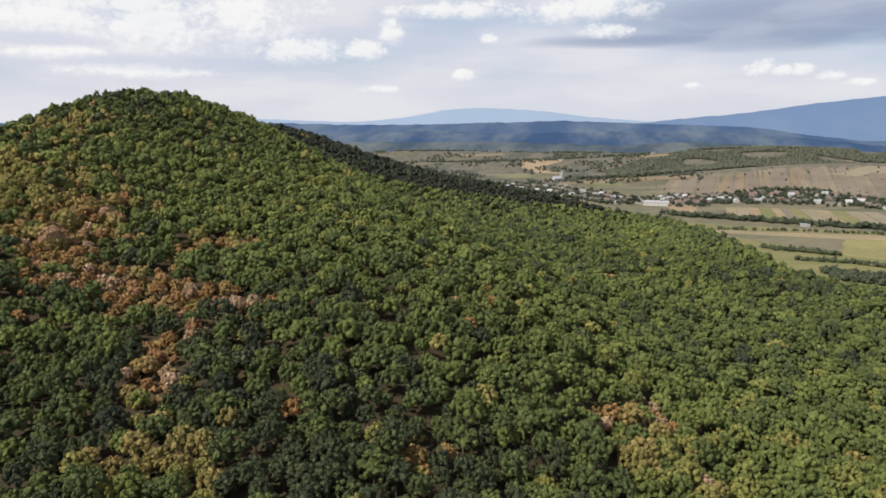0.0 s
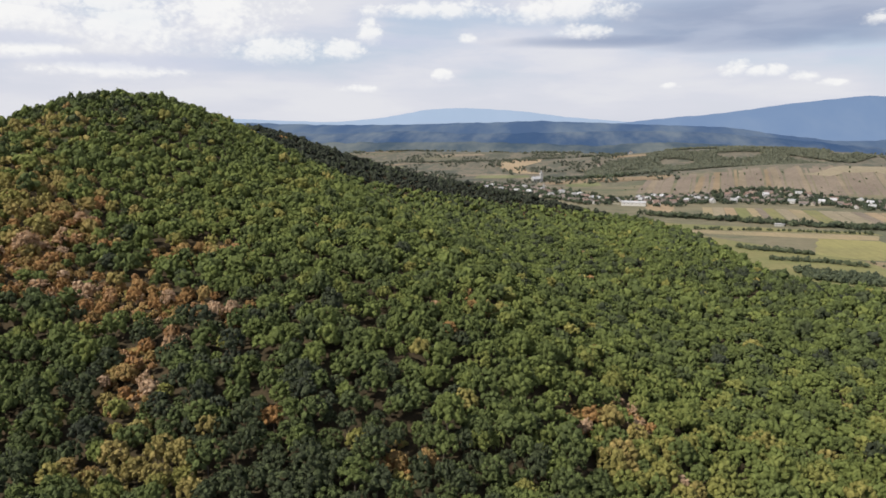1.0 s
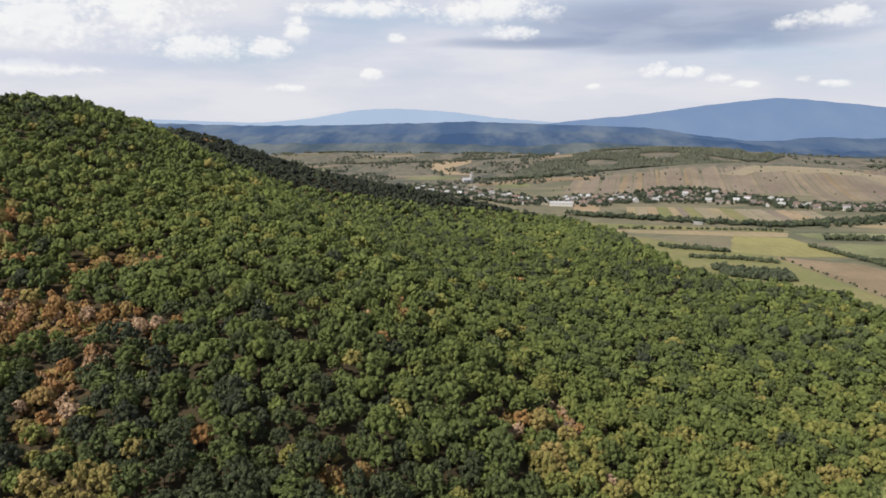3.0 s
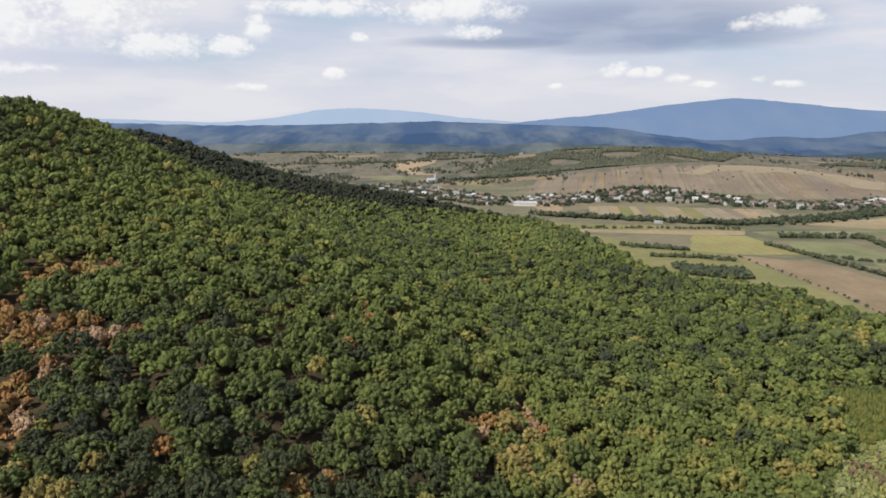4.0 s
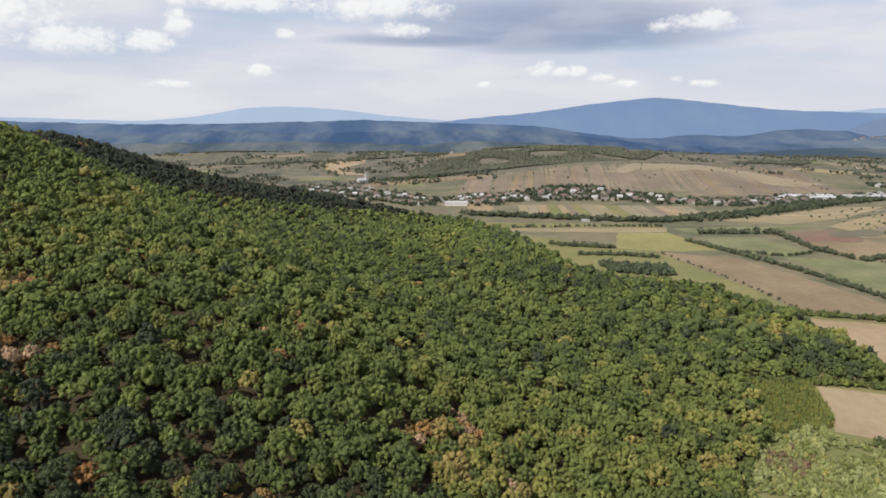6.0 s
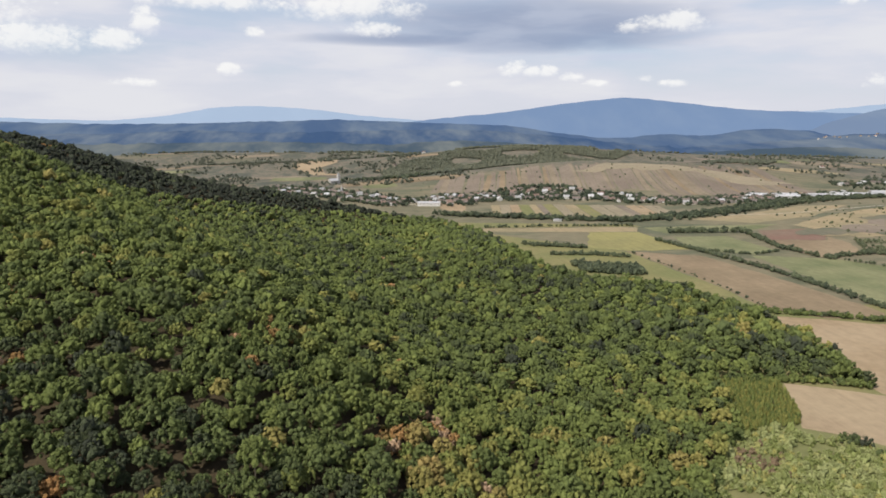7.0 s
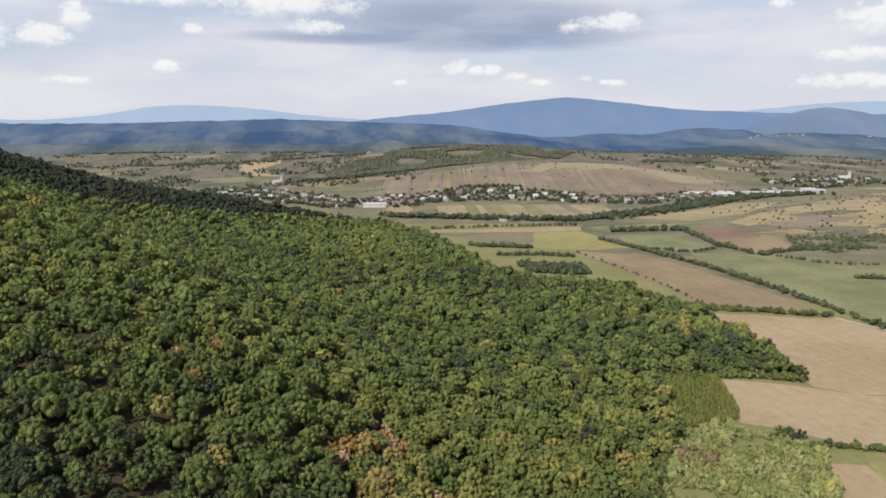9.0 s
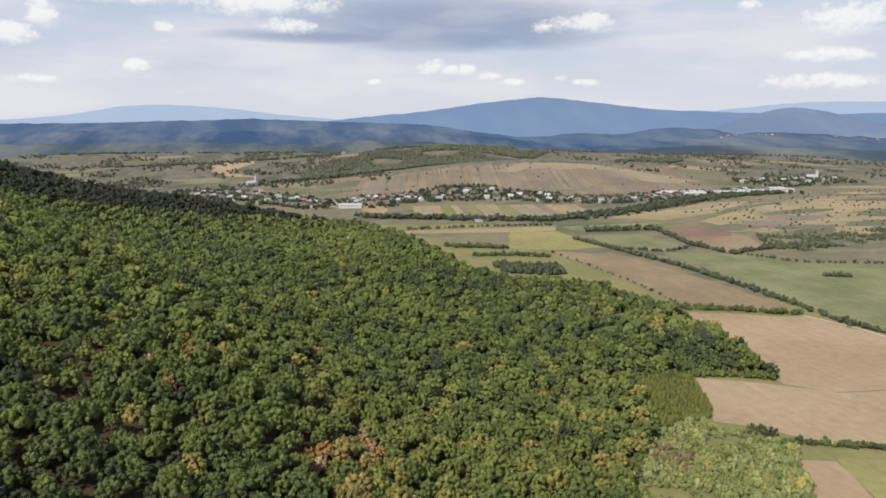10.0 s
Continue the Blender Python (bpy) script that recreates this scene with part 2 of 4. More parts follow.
# ---- the land ----
# bell-shaped hills: height, centre x, centre y, two radii, turn
HILLS = [(116.4, -482.4, 673.4, 133.1, 150.1, 0.84), (59.0, -312.8, 605.9, 209.4, 140.9, -1.27),
         (37.7, -74.8, 325.8, 146.0, 74.0, -1.48), (20.7, -152.6, 450.3, 111.2, 227.2, -0.15),
         (5.0, -84.8, 808.2, 187.3, 65.2, -0.92), (89.1, -469.9, 363.1, 190.6, 166.2, -0.5),
         (123.1, -505.5, 1009.7, 152.8, 119.8, -0.67), (38.5, -273.4, 1042.9, 145.9, 71.4, -0.51),
         (25.3, -161.1, 1089.6, 81.4, 49.8, -0.4), (19.0, -45.0, 1085.0, 72.0, 38.0, -0.12), (3.0, -250.0, 1050.0, 110.0, 50.0, -0.3), (-4.5, -385.0, 668.0, 42.0, 42.0, 0.0),
         (48.0, 560.0, 1760.0, 330.0, 150.0, 0.05), (22.0, 1050.0, 1800.0, 330.0, 140.0, 0.1),
         (70.0, 520.0, 2350.0, 420.0, 230.0, 0.0),
         (30.0, 1500.0, 2400.0, 500.0, 250.0, 0.0), (22.0, 1350.0, 2020.0, 260.0, 90.0, 0.1), (14.0, -350.0, 2350.0, 260.0, 110.0, -0.1), (30.0, -700.0, 3000.0, 400.0, 160.0, 0.0), (26.0, 60.0, 2900.0, 330.0, 160.0, 0.0), (18.0, 1150.0, 1050.0, 260.0, 200.0, 0.3)]


def height(x, y):
    z = 0.0 * x
    for a, cx, cy, ru, rv, turn in HILLS:
        c, s = math.cos(turn), math.sin(turn)
        u, v = c * (x - cx) + s * (y - cy), -s * (x - cx) + c * (y - cy)
        z = z + a * np.exp(-((u / ru) ** 2 + (v / rv) ** 2) / 2)
    return z


def mesh_object(name, verts, faces, mat, smooth=True):
    me = bpy.data.meshes.new(name)
    verts, faces = np.asarray(verts, np.float32), np.asarray(faces, np.int32)
    k = faces.shape[1]
    me.vertices.add(len(verts))
    me.vertices.foreach_set("co", verts.ravel())
    me.loops.add(faces.size)
    me.loops.foreach_set("vertex_index", faces.ravel())
    me.polygons.add(len(faces))
    me.polygons.foreach_set("loop_start", np.arange(len(faces), dtype=np.int32) * k)
    me.polygons.foreach_set("use_smooth", np.full(len(faces), smooth))
    me.update(calc_edges=True)
    me.validate()
    me.materials.append(mat)
    return new(name, me)


def grid_faces(rows, cols):
    i = np.arange(rows - 1)[:, None] * cols + np.arange(cols - 1)[None]
    return np.stack([i, i + 1, i + cols + 1, i + cols], -1).reshape(-1, 4)


def inside(x, y, poly):
    """Which points lie inside a polygon."""
    result = np.zeros(np.shape(x), bool)
    for (x0, y0), (x1, y1) in zip(poly, poly[1:] + poly[:1]):
        cross = (y0 > y) != (y1 > y)
        result ^= cross & (x < (x1 - x0) * (y - y0) / ((y1 - y0) or 1e-9) + x0)
    return result


# the wood's outline on the plan, from the far spur round the valley side to the young plantation
WOOD = [(-900, 1330), (-250, 1240), (46, 1120), (116, 1088), (156, 1005), (182, 882), (193, 770), (205, 693), (241, 664), (277, 643),
        (307, 626), (315, 583), (326, 545), (330, 515), (325, 457), (316, 407), (311, 372), (288, 384), (258, 391), (205, 396),
        (207, 356), (192, 318), (166, 290), (139, 248), (110, 190), (70, 90), (-200, 60), (-900, 60)]


def make_ground():
    # a polar sheet: fine near the hill, coarse towards the horizon
    az = np.linspace(0, 2 * np.pi, 361)
    r = np.concatenate([np.linspace(0.05, 1300, 150), np.linspace(1315, 2800, 75), np.linspace(2850, 4950, 24)])
    x, y = np.sin(az)[None] * r[:, None], np.cos(az)[None] * r[:, None]
    z = height(x, y)
    faces = grid_faces(len(r), len(az))[:, ::-1]
    mx, my = x.ravel()[faces].mean(1), y.ravel()[faces].mean(1)
    ob = mesh_object("ground", np.stack([x, y, z], -1).reshape(-1, 3), faces, GROUND)
    ob.data.materials.append(LITTER)
    ob.data.polygons.foreach_set("material_index", inside(mx, my, WOOD).astype(np.int32))
    tagged(ob, "dry grassy valley floor rising into wooded hills", "ground", kind="structure")


make_ground()


# ---- far ridges, past the reach of the flight ----
def ridge(name, label, radius, crest, mat, span=(-60, 64), front=500, rough=6.0):
    """A range along an arc round the valley. crest: azimuth and angle above eye level at which its tops stand."""
    az = np.linspace(span[0], span[1], 560)
    el = np.interp(az, [c[0] for c in crest], [c[1] for c in crest])
    soft = np.exp(-np.linspace(-2.2, 2.2, 23) ** 2)
    el = np.convolve(np.pad(el, 11, mode="edge"), soft / soft.sum(), mode="valid")
    top = 166 + radius * np.tan(np.radians(el))
    jag = np.array([noise.fractal(Vector((a * 0.8, radius * 0.01, 0)), 0.9, 2.0, 5) for a in az]) * rough
    top = np.maximum(top + jag, -20)
    rows, t = [], np.linspace(0, 1, 18)
    for s in t:
        r = radius - front * (1 - s)
        z = -25 + (top + 25) * (s * s * (3 - 2 * s)) ** 0.8
        fold = np.array([noise.fractal(Vector((a * 0.45, s * 2.5, radius * 0.013)), 0.9, 2.0, 5) for a in az])
        z = z + fold * 22 * s * (1 - s) * front / 500
        rows.append(np.stack([np.sin(np.radians(az)) * r, np.cos(np.radians(az)) * r, z], -1))
    rows.append(rows[-1] * np.array([1.02, 1.02, 0.0]) - np.array([0, 0, 30]))
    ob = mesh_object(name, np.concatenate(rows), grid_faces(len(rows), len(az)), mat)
    return tagged(ob, label, "mountain range", kind="structure")


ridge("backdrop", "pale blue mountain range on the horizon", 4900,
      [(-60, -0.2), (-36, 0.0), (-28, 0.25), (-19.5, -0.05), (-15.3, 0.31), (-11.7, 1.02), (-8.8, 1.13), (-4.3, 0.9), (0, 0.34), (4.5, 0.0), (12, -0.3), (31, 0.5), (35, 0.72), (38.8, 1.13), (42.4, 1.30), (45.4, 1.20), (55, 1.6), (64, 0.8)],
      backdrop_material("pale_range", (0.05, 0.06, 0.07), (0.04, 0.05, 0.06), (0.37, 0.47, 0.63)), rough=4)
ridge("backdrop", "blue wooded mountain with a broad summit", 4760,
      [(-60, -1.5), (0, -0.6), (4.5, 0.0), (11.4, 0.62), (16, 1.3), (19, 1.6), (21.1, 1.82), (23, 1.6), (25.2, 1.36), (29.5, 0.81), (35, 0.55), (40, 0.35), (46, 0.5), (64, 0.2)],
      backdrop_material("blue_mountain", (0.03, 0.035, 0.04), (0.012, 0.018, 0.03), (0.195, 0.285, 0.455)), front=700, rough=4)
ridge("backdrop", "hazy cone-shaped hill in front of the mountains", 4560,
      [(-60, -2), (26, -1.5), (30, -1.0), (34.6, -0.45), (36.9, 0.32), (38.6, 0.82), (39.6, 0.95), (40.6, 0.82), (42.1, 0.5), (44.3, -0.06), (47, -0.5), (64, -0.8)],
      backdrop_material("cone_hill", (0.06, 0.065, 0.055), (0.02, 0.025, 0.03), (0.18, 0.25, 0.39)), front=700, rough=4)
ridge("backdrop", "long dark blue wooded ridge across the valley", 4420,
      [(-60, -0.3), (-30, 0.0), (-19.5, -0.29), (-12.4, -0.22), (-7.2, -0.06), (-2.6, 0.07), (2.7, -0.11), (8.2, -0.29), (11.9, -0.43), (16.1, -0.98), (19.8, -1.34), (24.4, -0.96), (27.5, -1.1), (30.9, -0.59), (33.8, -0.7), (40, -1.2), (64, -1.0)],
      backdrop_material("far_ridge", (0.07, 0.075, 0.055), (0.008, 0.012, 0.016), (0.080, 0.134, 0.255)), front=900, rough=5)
FOOTHILLS = ridge("backdrop", "dark wooded foothills with sunlit patches in their colour", 4000,
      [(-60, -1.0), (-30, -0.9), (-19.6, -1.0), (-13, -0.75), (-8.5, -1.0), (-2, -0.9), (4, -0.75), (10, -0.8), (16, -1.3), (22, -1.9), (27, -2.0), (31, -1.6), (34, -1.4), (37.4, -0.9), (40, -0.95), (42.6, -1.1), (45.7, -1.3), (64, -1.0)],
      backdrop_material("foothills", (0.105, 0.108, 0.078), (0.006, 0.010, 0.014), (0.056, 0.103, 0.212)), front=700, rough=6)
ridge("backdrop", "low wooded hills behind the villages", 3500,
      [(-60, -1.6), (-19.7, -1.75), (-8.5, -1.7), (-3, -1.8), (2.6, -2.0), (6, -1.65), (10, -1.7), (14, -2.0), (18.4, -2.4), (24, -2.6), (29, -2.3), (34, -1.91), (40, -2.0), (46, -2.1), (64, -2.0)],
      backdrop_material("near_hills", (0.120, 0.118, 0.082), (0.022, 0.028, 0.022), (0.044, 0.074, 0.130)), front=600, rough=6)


# ---- trees ----
rng = np.random.default_rng(7)
OCT_V = np.array([(1, 0, 0), (-1, 0, 0), (0, 1, 0), (0, -1, 0), (0, 0, 1), (0, 0, -1)], float)
OCT_F = np.array([(0, 2, 4), (2, 1, 4), (1, 3, 4), (3, 0, 4), (2, 0, 5), (1, 2, 5), (3, 1, 5), (0, 3, 5)])


def crown(lobes, leaves, leaf, rings=2, sides=6, wide=1.0, tall=0.95):
    """Vertices and triangles of a leafy crown of radius 1 whose middle is the origin: rounded lobes of foliage heaped
    over an uneven dome, loose leaf sprays on each, round one added inner core that blocks light.
    """
    inner_blocker = OCT_V * rng.uniform(0.55, 0.68, (6, 1)) * (wide, wide, tall)
    verts, faces, count = [inner_blocker], [OCT_F], 6
    limbs = rng.normal(size=(4, 3)) * (0.34, 0.34, 0.22)
    stretch = np.array((wide, wide, tall))
    steps = np.radians(np.linspace(0, 62 + 22 * rings, rings + 1))[1:]
    for k in range(lobes):
        # spread over the crown by a sunflower pattern, leaning on a few main limbs
        h = 1 - 1.4 * (k + 0.35) / lobes
        a = 2.399963 * k + rng.uniform(-0.45, 0.45)
        s = math.sqrt(max(0.0, 1 - h * h))
        d = np.array([math.cos(a) * s, math.sin(a) * s, h])
        size = rng.uniform(0.6, 1.4) * 1.18 / math.sqrt(lobes + 1)
        c = d * (0.97 - 0.82 * size + 0.07 * rng.normal() + 0.2 * max(0, (limbs @ d).max())) * stretch
        up = d + (0, 0, 0.35)
        up /= np.linalg.norm(up)
        u = np.cross(up, rng.normal(size=3))
        u /= np.linalg.norm(u)
        w = np.cross(up, u)
        cap = [c + up * size * rng.uniform(0.85, 1.1)]
        for n_ring, b in enumerate(steps):
            for q in range(sides):
                t = 2 * math.pi * (q + 0.5 * n_ring) / sides
                r = size * rng.uniform(0.62, 1.32)
                cap.append(c + r * (math.cos(b) * up + math.sin(b) * (math.cos(t) * u + math.sin(t) * w)))
        tris = [(0, 1 + q, 1 + (q + 1) % sides) for q in range(sides)]
        for n_ring in range(rings - 1):
            lo, hi = 1 + n_ring * sides, 1 + (n_ring + 1) * sides
            for q in range(sides):
                tris += [(lo + q, hi + q, lo + (q + 1) % sides), (lo + (q + 1) % sides, hi + q, hi + (q + 1) % sides)]
        verts.append(np.array(cap))
        faces.append(np.array(tris) + count)
        count += len(cap)
        for j in range(leaves):
            e = rng.normal(size=3) + up * 0.9
            e /= np.linalg.norm(e)
            m = c + e * size * rng.uniform(0.95, 1.35)
            nrm = e + rng.normal(size=3) * 0.55 + (0, 0, 0.1)
            nrm /= np.linalg.norm(nrm)
            u2 = np.cross(nrm, rng.normal(size=3))
            u2 /= np.linalg.norm(u2)
            w2 = np.cross(nrm, u2)
            q = leaf * rng.uniform(0.6, 1.35)
            verts.append(np.array([m - u2 * q * 0.55 - w2 * q * 0.35, m + u2 * q * rng.uniform(0.4, 0.7) - w2 * q * 0.3, m + w2 * q * rng.uniform(0.5, 0.9) - nrm * q * 0.1]))
            faces.append(np.arange(3)[None] + count)
            count += 3
    return np.concatenate(verts), np.concatenate(faces)


SCRUB = [(215, 326), (246, 306), (259, 292), (246, 272), (226, 240), (190, 180), (110, 190), (139, 248), (166, 290), (192, 318)]
PLANTATION = [(209, 392), (258, 388), (245, 348), (235, 329), (215, 326), (196, 322), (209, 356)]
# clearings and autumn stands: x, y, radius, how far the leaves have turned
AUTUMN = [(-275, 304, 14, 0.97), (-292, 331, 26, 0.80), (-262, 292, 20, 0.84), (-330, 350, 34, 0.68), (-358, 376, 34, 0.62), (-226, 277, 13, 0.92),
          (-206, 280, 13, 0.84), (-188, 279, 11, 0.82), (-170, 277, 10, 0.90), (-152, 272, 9, 0.90), (-172, 240, 9, 0.90), (-166, 226, 8, 0.88),
          (-159, 214, 7, 0.90), (-51, 322, 6, 0.86), (-45, 337, 6, 0.82), (-144, 496, 6, 0.92), (-151, 394, 6, 0.90), (15, 279, 9, 0.74),
          (32, 297, 6, 1.0), (34, 288, 6, 0.98), (6, 269, 6, 0.90), (33, 272, 8, 0.60), (20, 244, 7, 0.66), (38, 246, 8, 0.62), (46, 240, 8, 0.74),
          (-54, 207, 6, 0.84), (-54, 199, 6, 0.72), (-124, 184, 9, 0.62), (-139, 179, 9, 0.58), (-149, 178, 8, 0.60), (-119, 172, 10, 0.66),
          (116, 298, 5, 0.62), (-185, 345, 10, 0.84), (-210, 328, 12, 0.78), (-418, 483, 24, 0.66), (-416, 970, 12, 0.80), (170, 292, 7, 0.62), (303, 480, 26, 0.47), (285, 560, 14, 0.50), (190, 330, 12, 0.48), (140, 270, 12, 0.47)]
BARE = [(-275, 290, 10), (-226, 274, 7), (-200, 276, 8), (-172, 274, 7), (-152, 270, 5), (-172, 236, 6), (-159, 212, 5), (33, 292, 3), (4, 268, 4), (-54, 203, 3)]


def leaf_tone_at(x, y, seed):
    """How far a stand has turned: mostly green, drifting with the ground, with patches of autumn. Slope sunlight and
    cloud shade are put in too.
    """
    r = np.random.default_rng(seed)
    drift = np.array([noise.fractal(Vector((a * 0.008, b * 0.008, 3.0)), 0.9, 2.0, 3) for a, b in zip(x, y)])
    s = 0.25 + 0.10 * drift + r.normal(0, 0.082, len(x))
    # fresher leaves on the lower slope; hillside sun, tip's cloud shade put into colour
    lower = np.exp(-((x - 60) / 110) ** 2 - ((y - 330) / 150) ** 2)
    tip = 1 / (1 + np.exp(-(x - 130) / 30)) / (1 + np.exp(-(y - 440) / 35))
    upper = np.exp(-((x + 210) / 150) ** 2 - ((y - 430) / 160) ** 2)
    s += 0.10 * upper + 0.09 * lower - 0.03 * tip - 0.11 * np.exp(-((x + 125) / 115) ** 2 - ((y - 200) / 70) ** 2)
    s = np.maximum(s, 0.10 + 0.25 * (s - 0.10))
    odd = r.uniform(size=len(x))
    s = np.where(odd < 0.022, r.uniform(0.46, 0.64, len(x)), s)
    s = np.where(odd > 0.996, r.uniform(0.8, 0.95, len(x)), s)
    for ax, ay, rad, turned in AUTUMN:
        near = np.exp(-((x - ax) ** 2 + (y - ay) ** 2) / (rad * rad) / 1.4)
        s = np.where(r.uniform(size=len(x)) < np.where(ax < -140, 1.1, 0.95) * near, turned + r.normal(0, 0.09, len(x)), s)
    # the far spur's leaves are darkened to stand in for cloud shade
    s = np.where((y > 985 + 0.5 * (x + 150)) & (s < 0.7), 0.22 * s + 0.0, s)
    return np.clip(s, 0.0, 1.0)


def scatter(step, poly, seed, x0=-900, x1=400, y0=60, y1=1340):
    r = np.random.default_rng(seed)
    gx, gy = np.meshgrid(np.arange(x0, x1, step), np.arange(y0, y1, step * 0.87))
    gx = gx + (np.arange(gx.shape[0]) % 2)[:, None] * step / 2
    x, y = (gx + r.uniform(-0.33, 0.33, gx.shape) * step).ravel(), (gy + r.uniform(-0.33, 0.33, gy.shape) * step).ravel()
    keep = inside(x, y, poly)
    return x[keep], y[keep]


def merge_trees(name, label, x, y, z, radius, tall, leaf_tone, shapes, category="forest", mat=None):
    """One object of kind stuff from many crowns; z is where the middle of each crown stands."""
    r = np.random.default_rng(len(x) + 11)
    verts, faces, leaf_tones, count = [], [], [], 0
    pick = r.integers(len(shapes), size=len(x))
    for k, (sv, sf) in enumerate(shapes):
        who = np.flatnonzero(pick == k)
        if not len(who):
            continue
        a = r.uniform(0, 6.283, len(who))
        c, s = np.cos(a)[:, None], np.sin(a)[:, None]
        px, py = sv[None, :, 0] * c - sv[None, :, 1] * s, sv[None, :, 0] * s + sv[None, :, 1] * c
        rr = radius[who][:, None]
        v = np.stack([px * rr + x[who][:, None], py * rr + y[who][:, None], sv[None, :, 2] * (rr * tall[who][:, None]) + z[who][:, None]], -1)
        verts.append(v.reshape(-1, 3))
        faces.append((sf[None] + (np.arange(len(who)) * len(sv))[:, None, None] + count).reshape(-1, 3))
        leaf_tones.append(np.repeat(leaf_tone[who], len(sv)))
        count += len(who) * len(sv)
    ob = mesh_object(name, np.concatenate(verts), np.concatenate(faces), mat or LEAF, smooth=False)
    field = ob.data.attributes.new("leaf_tone", "FLOAT", "POINT")
    field.data.foreach_set("value", np.concatenate(leaf_tones).astype(np.float32))
    return tagged(ob, label, category, kind="stuff")


def tube(verts, faces, a, b, ra, rb, sides=6):
    """A tapered limb from a to b."""
    a, b = np.array(a, float), np.array(b, float)
    d = (b - a) / np.linalg.norm(b - a)
    u = np.cross(d, (0.3, 0.8, 0.1))
    u /= np.linalg.norm(u)
    w = np.cross(d, u)
    start = sum(len(v) for v in verts)
    for p, r in ((a, ra), (b, rb)):
        verts.append(np.array([p + r * (math.cos(t) * u + math.sin(t) * w) for t in np.arange(sides) * 2 * math.pi / sides]))
    faces.append(np.array([(start + i, start + (i + 1) % sides, start + sides + (i + 1) % sides, start + sides + i) for i in range(sides)]))


def make_near_trees(x, y, leaf_tone, radius):
    """The trees that the flight passes nearest: trunk, limbs and crown each."""
    shapes = [crown(36, 13, 0.12, 2, 5) for _ in range(5)]
    trunks = []
    for k in range(5):
        v, f = [], []
        tube(v, f, (0, 0, -1.6), (0.02, 0.03, 0.0), 0.060, 0.038)
        for j in range(6):
            a = j * 1.05 + rng.uniform(-0.3, 0.3)
            tube(v, f, (0.02, 0.03, -0.35 + 0.06 * j), (0.55 * math.cos(a), 0.55 * math.sin(a), 0.15 + 0.07 * j), 0.028, 0.008, 5)
        me = mesh_object("trunk", np.concatenate(v), np.concatenate(f), BARK)
        trunks.append(me.data)
        bpy.data.objects.remove(me)
    levels, crowns = np.array([0.12, 0.19, 0.26, 0.33, 0.42, 0.55, 0.66, 0.78, 0.88, 0.97]), {}
    words = ["dark green", "deep green", "green", "fresh green", "light green", "yellow-green", "ochre", "orange-brown", "rust-brown", "pale dead brown"]
    order = np.random.default_rng(3)
    for px, py, s, r in zip(x, y, leaf_tone, radius):
        level, k = int(np.abs(levels - s).argmin()), int(order.integers(5))
        if (level, k) not in crowns:
            sv, sf = shapes[k]
            ob = mesh_object("crown", sv, sf, LEAF, smooth=False)
            field = ob.data.attributes.new("leaf_tone", "FLOAT", "POINT")
            field.data.foreach_set("value", np.full(len(sv), levels[level], np.float32))
            crowns[level, k] = ob.data
            bpy.data.objects.remove(ob)
        tree = new("tree")
        high = r * 1.5 + order.normal(0, 1.1)
        tree.matrix_world = pose(px, py, float(height(px, py)) + high - 0.1, 0, 0, order.uniform(0, 360)) @ Matrix.Diagonal((r, r, r * order.uniform(0.95, 1.25), 1))
        tagged(tree, f"broad-crowned oak with {words[level]} foliage in dense woodland", "tree", "oaks of the slope")
        for name, data in (("trunk", trunks[k]), ("crown", crowns[level, k])):
            new(name, data).parent = tree


